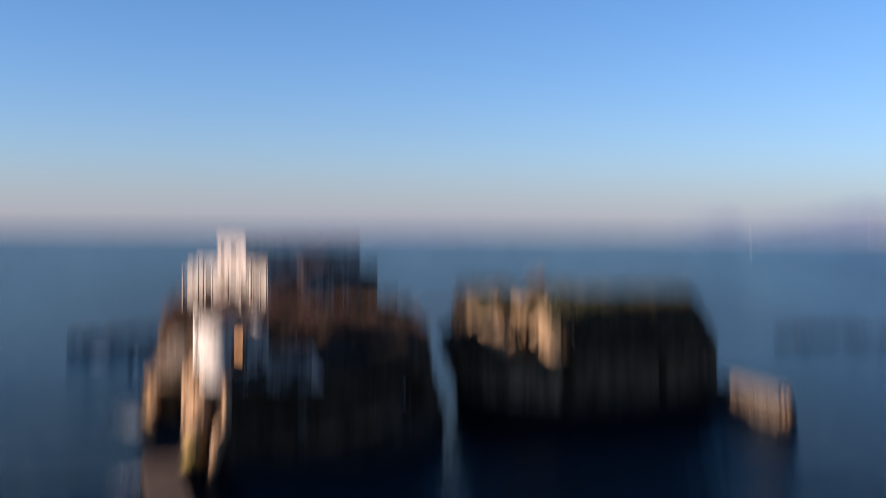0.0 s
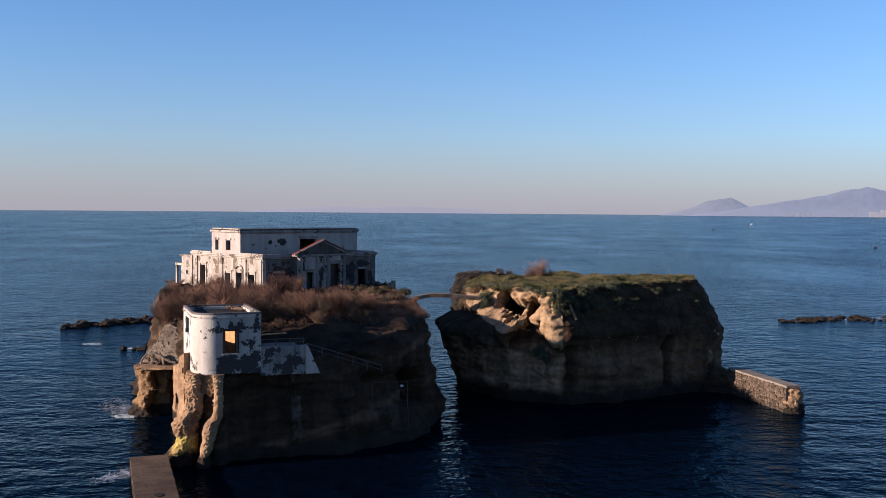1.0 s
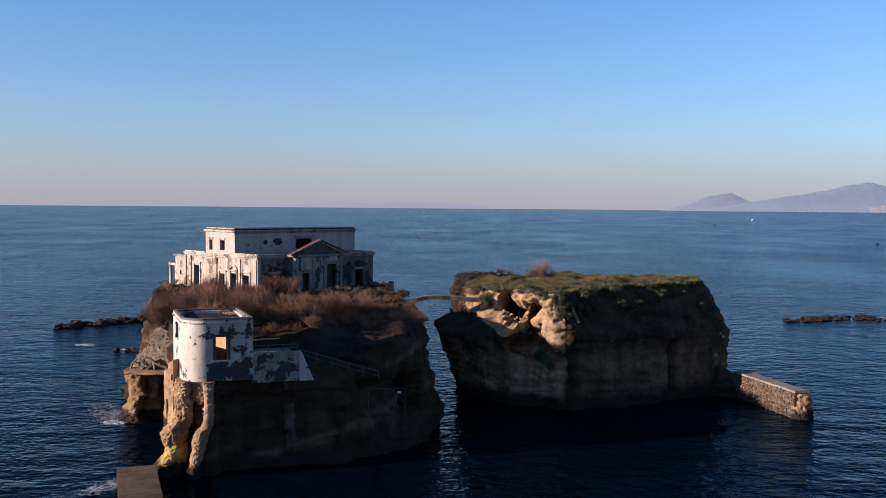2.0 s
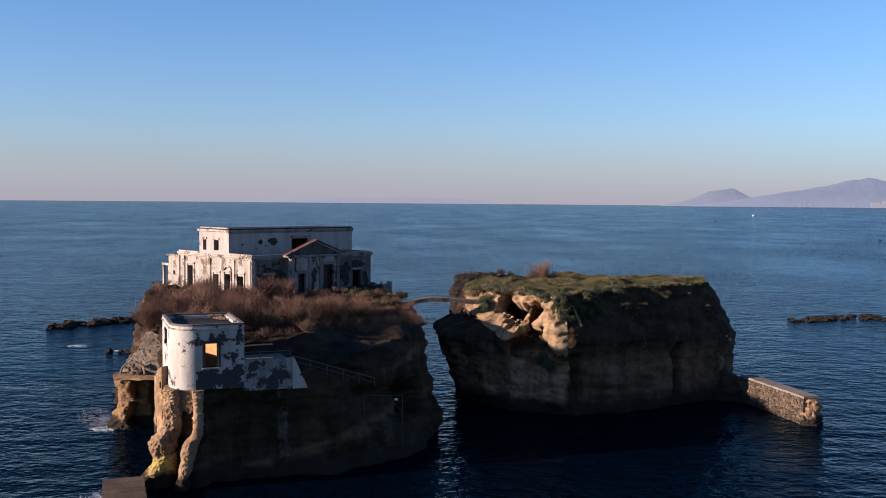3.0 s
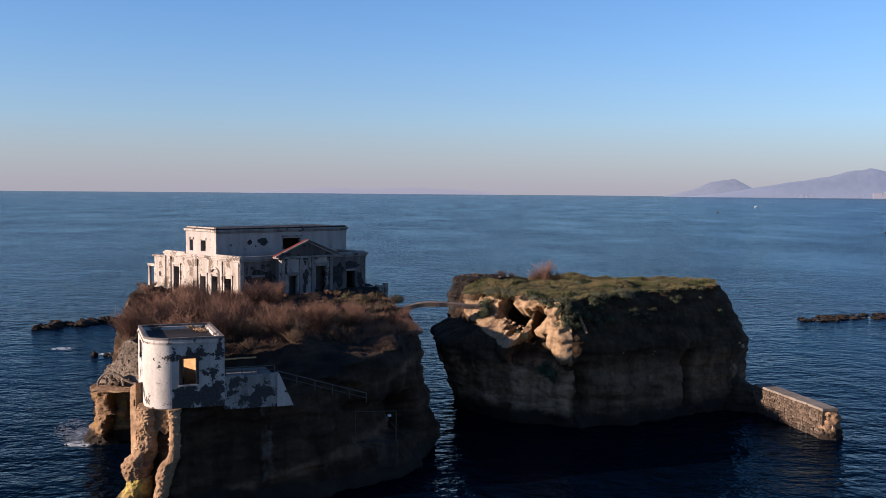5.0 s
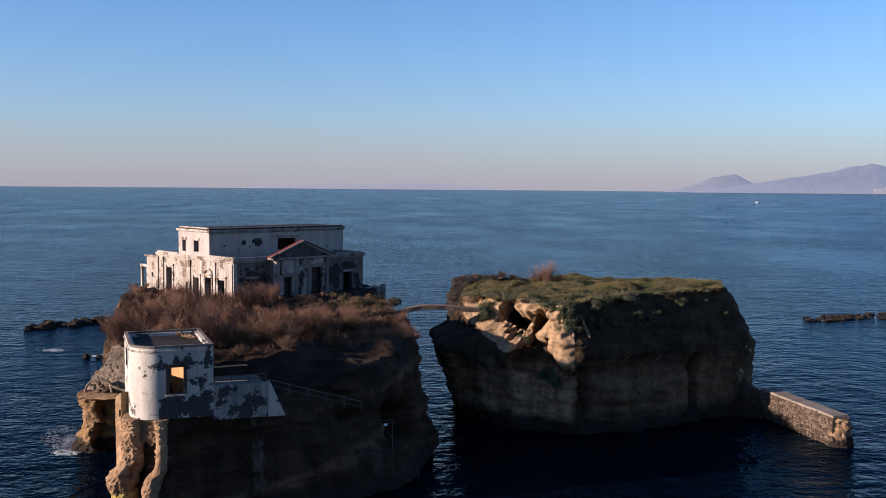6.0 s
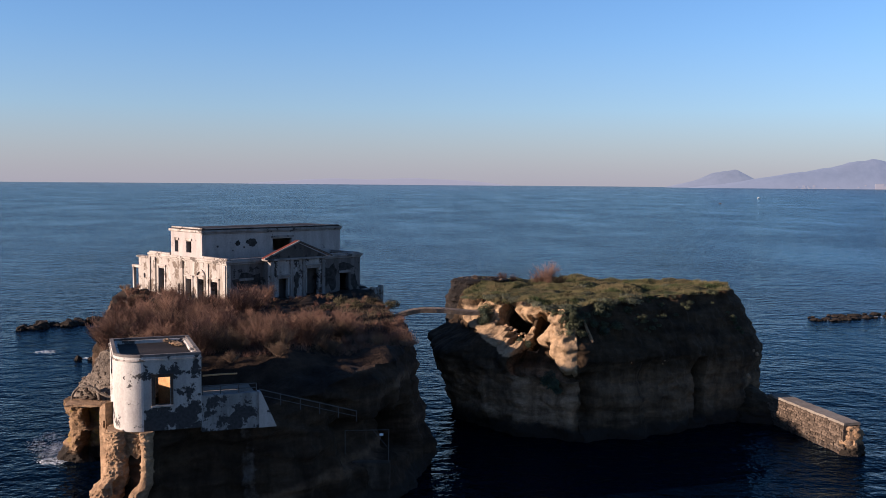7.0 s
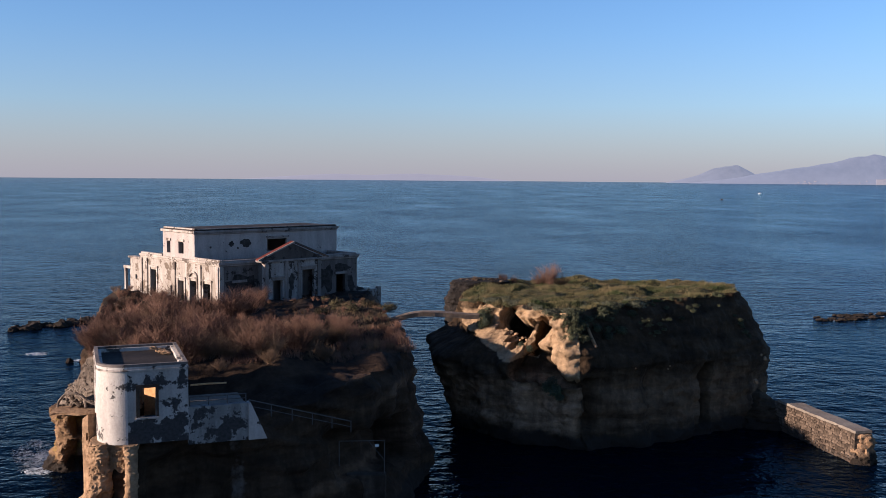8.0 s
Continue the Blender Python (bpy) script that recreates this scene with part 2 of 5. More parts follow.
def sea_material():
    """Dark water with a rippled blue mirror over it."""
    m, nt, b = nodes_of("sea_water")
    b.inputs["Base Color"].default_value = (0.0005, 0.0023, 0.0066, 1)
    b.inputs["Roughness"].default_value = 0.6
    b.inputs["Specular IOR Level"].default_value = 0.0
    gust = ramp(nt, noise_node(nt, 1.0, 6.0, 0.65, (0.020, 0.011, 1)), [(0.36, (0.40, 0.40, 0.40)), (0.52, (0.75, 0.75, 0.75)), (0.66, (1.0, 1.0, 1.0))])
    for stretch, detail, height in (((0.036, 0.052, 1), 2.0, 0.8), ((0.15, 0.19, 1), 2.0, 0.62), ((0.36, 0.44, 1), 2.0, 0.52), ((0.95, 1.15, 1), 2.0, 0.26), ((2.6, 3.2, 1), 2.0, 0.07)):
        bump(nt, b, noise_node(nt, 1.0, detail, 0.55, stretch), 1.0, height)
        nt.links.new(gust, b.inputs["Normal"].links[0].from_node.inputs["Strength"])
    waves = b.inputs["Normal"].links[0].from_socket
    mirror = nt.nodes.new("ShaderNodeBsdfGlossy")
    mirror.inputs["Color"].default_value = (0.58, 0.83, 1.0, 1)
    mirror.inputs["Roughness"].default_value = 0.09
    nt.links.new(waves, mirror.inputs["Normal"])
    fresnel = nt.nodes.new("ShaderNodeFresnel")
    fresnel.inputs["IOR"].default_value = 1.19
    nt.links.new(waves, fresnel.inputs["Normal"])
    both = nt.nodes.new("ShaderNodeMixShader")
    steep = nt.nodes.new("ShaderNodeMath")
    steep.operation = "POWER"
    nt.links.new(fresnel.outputs[0], steep.inputs[0])
    steep.inputs[1].default_value = 1.55
    nt.links.new(steep.outputs[0], both.inputs[0])
    nt.links.new(b.outputs[0], both.inputs[1])
    nt.links.new(mirror.outputs[0], both.inputs[2])
    nt.links.new(both.outputs[0], nt.nodes["Material Output"].inputs["Surface"])
    return m


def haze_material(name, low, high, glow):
    """Far land with haze painted in: the air's light as glow over the slope."""
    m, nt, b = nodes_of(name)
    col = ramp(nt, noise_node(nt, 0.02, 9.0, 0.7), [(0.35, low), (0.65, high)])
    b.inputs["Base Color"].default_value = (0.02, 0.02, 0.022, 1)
    # haze colour mixed into the glow more strongly towards the foot
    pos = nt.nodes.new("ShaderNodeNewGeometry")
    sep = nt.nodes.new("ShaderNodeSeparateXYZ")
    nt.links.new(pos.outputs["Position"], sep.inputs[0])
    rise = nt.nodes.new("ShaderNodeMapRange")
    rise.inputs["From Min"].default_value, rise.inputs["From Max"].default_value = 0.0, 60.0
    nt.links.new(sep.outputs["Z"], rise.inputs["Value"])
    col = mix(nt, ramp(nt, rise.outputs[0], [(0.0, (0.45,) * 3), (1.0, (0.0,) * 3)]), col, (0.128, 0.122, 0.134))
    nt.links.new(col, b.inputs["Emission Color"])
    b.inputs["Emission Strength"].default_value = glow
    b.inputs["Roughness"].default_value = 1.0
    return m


SEA = sea_material()


# ---- mesh helpers ----
def link_mesh(name, bm, material, smooth=False):
    if smooth:
        for e in bm.edges:
            if len(e.link_faces) == 2 and e.calc_face_angle(0.0) > 0.62:
                e.smooth = False
    me = bpy.data.meshes.new(name)
    bm.to_mesh(me)
    bm.free()
    for mt in (material if isinstance(material, (list, tuple)) else [material]):
        me.materials.append(mt)
    if smooth:
        for p in me.polygons:
            p.use_smooth = True
    return new(name, me)


def part(name, bm, material, parent, label="", smooth=False):
    ob = link_mesh(name, bm, material, smooth)
    ob.parent = parent
    if label:
        tagged(ob, label)
    return ob


def thing(name, m, label, category, group="", kind=""):
    ob = new(name)
    ob.empty_display_size = 0.3
    ob.matrix_world = m
    return tagged(ob, label, category, group, kind)


def add_box(bm, x0, x1, y0, y1, z0, z1, m=None):
    vs = [bm.verts.new(Vector(p)) for p in ((x0, y0, z0), (x1, y0, z0), (x1, y1, z0), (x0, y1, z0),
                                           (x0, y0, z1), (x1, y0, z1), (x1, y1, z1), (x0, y1, z1))]
    if m:
        for v in vs:
            v.co = m @ v.co
    for f in ((3, 2, 1, 0), (4, 5, 6, 7), (0, 1, 5, 4), (1, 2, 6, 5), (2, 3, 7, 6), (3, 0, 4, 7)):
        bm.faces.new([vs[i] for i in f])
    return vs


def boxes(*dims, bevel=0.0, m=None):
    bm = bmesh.new()
    for d in dims:
        add_box(bm, *d, m=m)
    if bevel:
        bmesh.ops.bevel(bm, geom=list(bm.edges), offset=bevel, segments=1, affect="EDGES")
    return bm


def tube(points, r0, r1=None, sides=5, bm=None):
    """A bent round bar along points, tapering from r0 to r1."""
    bm = bm or bmesh.new()
    r1 = r0 if r1 is None else r1
    pts = [Vector(p) for p in points]
    rings = []
    for i, p in enumerate(pts):
        d = (pts[min(i + 1, len(pts) - 1)] - pts[max(i - 1, 0)]).normalized()
        a = d.orthogonal().normalized()
        b = d.cross(a)
        r = r0 + (r1 - r0) * i / (len(pts) - 1)
        rings.append([bm.verts.new(p + (a * math.cos(2 * math.pi * k / sides) + b * math.sin(2 * math.pi * k / sides)) * r) for k in range(sides)])
    for q, s in zip(rings, rings[1:]):
        for k in range(sides):
            bm.faces.new((q[k], q[(k + 1) % sides], s[(k + 1) % sides], s[k]))
    bm.faces.new(rings[0][::-1])
    bm.faces.new(rings[-1])
    return bm


def wall_mesh(length, z0, z1, thick, holes=(), step=0.8, ragged=0.0, seed=0):
    """A wall along x with its outer face at y = 0 and body towards +y; holes: (x0, x1, z0, z1) right through it."""
    xs, zs = {0.0, length}, {z0, z1}
    for a, b, c, d in holes:
        xs |= {a, b}
        zs |= {c, d}
    def fill(vals):
        vals = sorted(vals)
        out = []
        for a, b in zip(vals, vals[1:]):
            n = max(1, round((b - a) / step))
            out += [a + (b - a) * i / n for i in range(n)]
        return out + [vals[-1]]
    xs, zs = fill(xs), fill(zs)
    solid = [[not any(a <= (x + x2) / 2 <= b and c <= (z + z2) / 2 <= d for a, b, c, d in holes)
              for z, z2 in zip(zs, zs[1:])] for x, x2 in zip(xs, xs[1:])]
    bm = bmesh.new()
    grid = {}
    def vert(i, j, k):
        if (i, j, k) not in grid:
            x, z = xs[i], zs[j]
            n = noise.noise_vector((x * 1.7 + seed, z * 1.7, k * 5.0)) * ragged
            grid[i, j, k] = bm.verts.new((x + n.x, k * thick + n.y * 0.5, z + n.z))
        return grid[i, j, k]
    I, J = len(xs) - 1, len(zs) - 1
    ok = lambda i, j: 0 <= i < I and 0 <= j < J and solid[i][j]
    for i in range(I):
        for j in range(J):
            if not solid[i][j]:
                continue
            bm.faces.new([vert(*q) for q in ((i, j, 0), (i + 1, j, 0), (i + 1, j + 1, 0), (i, j + 1, 0))])
            bm.faces.new([vert(*q) for q in ((i, j + 1, 1), (i + 1, j + 1, 1), (i + 1, j, 1), (i, j, 1))])
            for di, dj, a, b in ((-1, 0, (0, 1), (0, 0)), (1, 0, (1, 0), (1, 1)), (0, -1, (0, 0), (1, 0)), (0, 1, (1, 1), (0, 1))):
                if not ok(i + di, j + dj):
                    p, q = (i + a[0], j + a[1]), (i + b[0], j + b[1])
                    bm.faces.new([vert(*p, 0), vert(*p, 1), vert(*q, 1), vert(*q, 0)])
    bmesh.ops.recalc_face_normals(bm, faces=list(bm.faces))
    return bm


def arched(bm, x0, x1, zs, y0, y1, band, n=12):
    """A round-headed moulding over an opening from x0 to x1 springing at zs."""
    cx, r = (x0 + x1) / 2, (x1 - x0) / 2
    prev = None
    for i in range(n + 1):
        a = math.pi * i / n
        ring = [bm.verts.new((cx - rr * math.cos(a), y, zs + rr * math.sin(a))) for rr, y in ((r, y0), (r + band, y0), (r + band, y1), (r, y1))]
        if prev:
            for k in range(4):
                bm.faces.new((prev[k], prev[(k + 1) % 4], ring[(k + 1) % 4], ring[k]))
        else:
            bm.faces.new(ring)
        prev = ring
    bm.faces.new(prev[::-1])


def smoothstep(a, b, x):
    t = min(1.0, max(0.0, (x - a) / (b - a)))
    return t * t * (3 - 2 * t)


def window(v, a, b, soft):
    """1 between a and b, falling to 0 within soft outside."""
    return smoothstep(a - soft, a, v) * (1 - smoothstep(b, b + soft, v))


def fbm(x, y, z, octaves=4):
    return noise.fractal(Vector((x, y, z)), 1.0, 2.0, octaves)


def spline(ctrl, count):
    """Closed smooth curve through rows of numbers."""
    n = len(ctrl)
    c = [np.array(p, float) for p in ctrl]
    lens = [np.linalg.norm(c[(i + 1) % n][:2] - c[i][:2]) for i in range(n)]
    total = sum(lens)
    out = []
    for i in range(n):
        k = max(2, round(count * lens[i] / total))
        p0, p1, p2, p3 = c[i - 1], c[i], c[(i + 1) % n], c[(i + 2) % n]
        for j in range(k):
            t = j / k
            out.append(0.5 * (2 * p1 + (p2 - p0) * t + (2 * p0 - 5 * p1 + 4 * p2 - p3) * t * t + (3 * p1 - p0 - 3 * p2 + p3) * t ** 3))
    return np.array(out)


def islet(ctrl, top, profile, carve, seed, count, levels, centre, rough=1.0, foot=-1.5, lumps=0.22, nose=0.57, rings=15):
    """A sea stack: a layered cliff under an outline (x, y, flare, undercut), and the ground on top of it. Returns two bmeshes."""
    pts = spline(ctrl, count)
    n = len(pts)
    tang = np.roll(pts, -1, 0) - np.roll(pts, 1, 0)
    nor = np.stack([tang[:, 1], -tang[:, 0]], 1)
    nor /= np.linalg.norm(nor, axis=1)[:, None]
    area = sum(pts[i, 0] * pts[(i + 1) % n, 1] - pts[(i + 1) % n, 0] * pts[i, 1] for i in range(n))
    if area < 0:
        nor = -nor
    cliff = bmesh.new()
    rows = []
    for j in range(levels + 1):
        v = j / levels
        row = []
        for i in range(n):
            x, y, flare, under = pts[i]
            zt = top(x, y)
            z = foot + (zt - foot) * v
            h = max(0.0, z) / zt
            off = flare * profile(h) * (1 - under) + under * (3.9 * (1 - smoothstep(nose, nose + 0.2, h)) - 3.7 * max(0.0, 0.70 - h) / 0.70)
            off += rough * (1.0 * fbm(x * 0.11 + seed, y * 0.11, z * 0.10, 3))
            bed = z * 0.95 + 0.5 * fbm(x * 0.06 + seed, y * 0.06, 3.0, 2)
            off += rough * 0.22 * noise.noise((bed * 1.1, seed * 3.1 + x * 0.05, 0.9 * noise.noise((x * 0.2, y * 0.2, 0))))
            off += rough * 0.55 * fbm(x * 0.38 + seed, y * 0.38, z * 0.11, 3)
            off += rough * 0.45 * fbm(x * 0.42, y * 0.42 + seed, z * 0.75, 5)
            off += rough * 0.16 * fbm(x * 1.5, y * 1.5 + seed, z * 2.4, 3)
            off -= 0.55 * smoothstep(0.90, 1.0, v) * (1 + 0.5 * noise.noise((x * 0.5, y * 0.5, seed)))
            cut, cx, cy, cz = carve(x, y, z)
            off -= cut
            zz = z + cz + (0.10 * fbm(x * 0.9, y * 0.9, z * 0.9 + seed, 3) if 0 < j < levels else 0)
            row.append(cliff.verts.new((x + nor[i, 0] * off + cx, y + nor[i, 1] * off + cy, zz)))
        rows.append(row)
    for a, b in zip(rows, rows[1:]):
        for i in range(n):
            k = (i + 1) % n
            cliff.faces.new((a[i], a[k], b[k], b[i]) if area > 0 else (a[k], a[i], b[i], b[k]))
    cap = bmesh.new()
    rim = [cap.verts.new(v.co) for v in rows[-1]]
    prev = rim
    for s in range(1, rings):
        t = s / rings
        ring = []
        for i, v in enumerate(rim):
            x, y = v.co.x + (centre[0] - v.co.x) * t, v.co.y + (centre[1] - v.co.y) * t
            ring.append(cap.verts.new((x, y, top(x, y) + lumps * fbm(x * 0.35, y * 0.35, seed, 5))))
        for i in range(n):
            k = (i + 1) % n
            cap.faces.new((prev[i], prev[k], ring[k], ring[i]) if area > 0 else (prev[k], prev[i], ring[i], ring[k]))
        prev = ring
    mid = cap.verts.new((*centre, top(*centre)))
    for i in range(n):
        k = (i + 1) % n
        cap.faces.new((prev[i], prev[k], mid) if area > 0 else (prev[k], prev[i], mid))
    return cliff, cap


def boulder(bm, c, r, seed, flat=0.7, sub=2):
    made = bmesh.ops.create_icosphere(bm, subdivisions=sub, radius=1.0)["verts"]
    for v in made:
        d = v.co.normalized()
        k = 1 + 0.55 * fbm(d.x * 1.5 + seed, d.y * 1.5, d.z * 1.5, 4)
        v.co = Vector(c) + Vector((d.x * k * r[0], d.y * k * r[1], d.z * k * r[2]))
    return made


# ---- sea ----
bm = bmesh.new()
radii = [0, 15, 30, 60, 120, 240, 500, 1000, 2000, 3400, 4800]
prev = None
for r in radii[1:]:
    ring = [bm.verts.new((r * math.cos(2 * math.pi * k / 96), 10 + r * math.sin(2 * math.pi * k / 96), 0)) for k in range(96)]
    if prev:
        for k in range(96):
            bm.faces.new((prev[k], ring[k], ring[(k + 1) % 96], prev[(k + 1) % 96]))
    else:
        bm.faces.new(ring)
    prev = ring
tagged(link_mesh("water", bm, SEA), "deep blue sea with small wind ripples", "sea", kind="structure")


# ---- the two islets ----
VILLA = pose(-21.1, 116.2, 10.0, 0, 0, 45)


def bank_west(x, y):
    """How far (x, y) lies behind the foot of the bank that runs along the front."""
    d = (x + 14.2) * -0.676 + (y - 79.35) * 0.737
    return d - 2.6 - 2.0 * (1 - smoothstep(-16, -12, x)) + 2.4 * smoothstep(-14, -1, x)


def top_west(x, y):
    z = 7.4 + 1.9 * smoothstep(79, 90, y + 0.25 * (x + 12)) + 0.9 * smoothstep(92, 108, y)
    beside = ((x + 21.1) + (y - 116.2)) * 0.7071
    z += 0.45 * smoothstep(-10, -6, x) * smoothstep(98, 103, y) * (1 - smoothstep(112, 116, y))
    z += 1.05 * smoothstep(0.2, 1.7, bank_west(x, y)) * smoothstep(-20, -16, x) * (1 - 0.7 * smoothstep(97, 108, y)) * (1 - 0.6 * smoothstep(-11, -6, x))
    return z - 1.9 * (1 - smoothstep(-8.0, -1.5, beside)) * (1 - smoothstep(-31, -24, x))


def ground_west(x, y):
    """The lumpy ground itself."""
    return top_west(x, y) + 0.55 * fbm(x * 0.35, y * 0.35, 2.3, 5)


def profile_west(h):
    return 1.3 * (1 - smoothstep(0.0, 0.75, h)) + 0.5 * (1 - smoothstep(0.0, 0.15, h))


def carve_west(x, y, z):
    # sea cave beside the stair, and the landing cut in front of it
    c = 3.5 * window(x, -2.6, -0.9, 0.3) * window(y, 85.5, 92.5, 1.0) * window(z, 2.3, 5.3, 0.35)
    c += 1.1 * window(x, -6.2, -2.9, 0.3) * window(y, 82, 90, 1.0) * window(z, 2.9, 5.6, 0.3)
    # stair cut along the face, rising to the terrace
    c += 0.7 * window(x, -10.5, -5.5, 0.6) * window(y, 78, 88, 1.0) * window(z - (7.2 - 0.36 * (x + 10.5)), 0.0, 1.7, 0.4)
    # the foot of the front set back in shape to keep grazing sun off it
    c += 0.65 * smoothstep(-17.2, -16.4, x) * (1 - smoothstep(-11.0, -3.0, x)) * window(z, -3.0, 5.4, 0.9) * (1 if y < 84 else 0)
    # hollow under the shelf
    c += 2.6 * window(y, 88.0, 98.5, 1.5) * window(z, -2.0, 4.6, 0.6) * (1 if x < -21 else 0)
    return c, 0.0, 0.0, 0.0


WEST = [(-20, 80, 0.6, 0), (-19.4, 78.6, 0.5, 0), (-17.2, 77.8, 0.6, 0), (-14.2, 79.35, 0.4, 0), (-11, 80.75, 0.35, 0), (-6.5, 84.3, 0.8, 0), 
        (-2.7, 89.9, 0.9, 0), (-0.9, 95.1, 0.3, 0), (-2.5, 101, 0.55, 0), (-3.9, 107.5, 0.8, 0), (-5.5, 114, 1, 0), (-7, 122, 1, 0), 
        (-6.5, 130, 1, 0), (-12, 139, 1, 0), (-22, 142, 1, 0), (-32, 138, 1, 0), (-36, 128, 1, 0), (-33.8, 117, 1, 0), 
        (-30.6, 106, 1, 0), (-28.6, 100.8, 0.7, 0), (-27.0, 97.9, 0.4, 0), (-25.0, 95.2, 0.3, 0), (-21.8, 88.5, 0.3, 0), (-20.8, 84.5, 0.5, 0)]
cliff, cap = islet(WEST, top_west, profile_west, carve_west, 2.3, 640, 60, (-17, 110), lumps=0.55, rings=30)
west = thing("rock_islet", Matrix(), "brown layered tuff islet with a dry scrub top", "islet", kind="structure")
cliff.verts.layers.float.new("scar")
cliff.verts.layers.float.new("toned")
scar, toned = cliff.verts.layers.float["scar"], cliff.verts.layers.float["toned"]
for v in cliff.verts:
    c = v.co
    tilt = c.z - 0.22 * (c.x + 10) + 0.5 * fbm(c.x * 0.2, c.y * 0.2, 0.0, 3)
    v[toned] = 0.15 + 0.42 * smoothstep(0.05, 0.45, noise.noise((tilt * 0.75, 0.05 * c.x, 4.0)))
    v[scar] = 0.36 * window(c.x + 0.25 * noise.noise((c.z * 0.8, 0, 0)), -12.1, -11.4, 0.35) * window(c.z, 1.5, 6.8, 0.8) * (1 - smoothstep(82, 84, c.y))
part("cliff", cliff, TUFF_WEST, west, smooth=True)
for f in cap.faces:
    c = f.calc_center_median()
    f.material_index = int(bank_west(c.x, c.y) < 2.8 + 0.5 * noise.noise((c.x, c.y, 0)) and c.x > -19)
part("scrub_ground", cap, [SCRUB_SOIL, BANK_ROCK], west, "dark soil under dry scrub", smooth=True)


def rock_loft(sections, seed, rough=0.2, sides=26, steps=34, hollows=()):
    """A lump of rock lofted through sections (x, y, z, rx, ry), worn by noise; hollows (x, y, z, r, depth) are pushed in."""
    c = [np.array(q, float) for q in sections]
    n = len(c) - 1
    bm = bmesh.new()
    rows = []
    for j in range(steps + 1):
        t = j / steps * n
        i = min(n - 1, int(t))
        f = t - i
        p0, p1, p2, p3 = c[max(i - 1, 0)], c[i], c[i + 1], c[min(i + 2, n)]
        x, y, z, rx, ry = 0.5 * (2 * p1 + (p2 - p0) * f + (2 * p0 - 5 * p1 + 4 * p2 - p3) * f * f + (3 * p1 - p0 - 3 * p2 + p3) * f ** 3)
        row = []
        for k in range(sides):
            a = 2 * math.pi * k / sides
            dx, dy = math.cos(a), math.sin(a)
            w = 1 + rough * (0.9 * fbm((x + dx * rx) * 0.8 + seed, (y + dy * ry) * 0.8, z * 0.7, 3) + 0.7 * fbm((x + dx * rx) * 2.4, (y + dy * ry) * 2.4 + seed, z * 2.0, 4) + 0.35 * fbm((x + dx * rx) * 6, (y + dy * ry) * 6, z * 6 + seed, 3))
            p = Vector((x + dx * rx * w, y + dy * ry * w, z))
            for hx, hy, hz, hr, depth in hollows:
                d = (p - Vector((hx, hy, hz))).length / hr + 0.25 * fbm(p.x * 1.3, p.y * 1.3, p.z * 1.3 + seed, 3)
                p -= Vector((dx, dy, 0)) * depth * (1 - smoothstep(0.75, 1.0, d))
            row.append(bm.verts.new(p))
        rows.append(row)
    for a, b in zip(rows, rows[1:]):
        for k in range(sides):
            bm.faces.new((a[k], a[(k + 1) % sides], b[(k + 1) % sides], b[k]))
    bm.faces.new(rows[0][::-1])
    bm.faces.new(rows[-1])
    bmesh.ops.recalc_face_normals(bm, faces=list(bm.faces))
    return bm


def graded(points, v):
    """Height along a broken line of (place, height)."""
    for (a, za), (b, zb) in zip(points, points[1:]):
        if v <= b:
            return za + (zb - za) * max(0.0, v - a) / (b - a)
    return points[-1][1]


def rubble_wall(length, bottom, top, thick, holes, seed, step=0.3, rough=0.12):
    """A rough standing wall along x, between two broken lines of height, pierced by holes (x0, x1, share0, share1)."""
    H = 5.0
    bm = wall_mesh(length, 0, H, thick, [(a, b, c * H, d * H) for a, b, c, d in holes], step=step)
    for v in bm.verts:
        x, f = v.co.x, v.co.z / H
        z0, z1 = graded(bottom, x), graded(top, x)
        z = z0 + (z1 - z0) * f
        n = noise.noise_vector((x * 0.9 + seed, z * 0.9, v.co.y)) * rough + noise.noise_vector((x * 3.1 + seed, z * 3.1, v.co.y)) * rough * 0.6
        v.co = Vector((x + n.x, v.co.y + n.y, z + n.z * (1.5 if f > 0.95 else 0.8)))
    return bm


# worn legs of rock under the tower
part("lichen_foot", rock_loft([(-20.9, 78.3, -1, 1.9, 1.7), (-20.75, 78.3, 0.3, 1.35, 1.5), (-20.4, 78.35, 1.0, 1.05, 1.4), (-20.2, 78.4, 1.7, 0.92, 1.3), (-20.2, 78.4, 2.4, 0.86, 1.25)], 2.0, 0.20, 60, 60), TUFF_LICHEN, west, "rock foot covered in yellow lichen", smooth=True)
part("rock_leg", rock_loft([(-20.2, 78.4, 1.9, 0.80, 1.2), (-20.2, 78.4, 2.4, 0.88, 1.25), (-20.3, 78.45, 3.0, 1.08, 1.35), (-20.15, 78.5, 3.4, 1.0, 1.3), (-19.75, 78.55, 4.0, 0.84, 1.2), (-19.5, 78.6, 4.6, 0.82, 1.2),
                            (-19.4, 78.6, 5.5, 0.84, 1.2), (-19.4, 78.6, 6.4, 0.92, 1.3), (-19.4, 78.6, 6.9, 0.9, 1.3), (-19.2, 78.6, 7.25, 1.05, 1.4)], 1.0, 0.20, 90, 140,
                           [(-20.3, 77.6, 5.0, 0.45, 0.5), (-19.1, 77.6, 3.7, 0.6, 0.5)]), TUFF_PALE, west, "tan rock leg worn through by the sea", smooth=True)
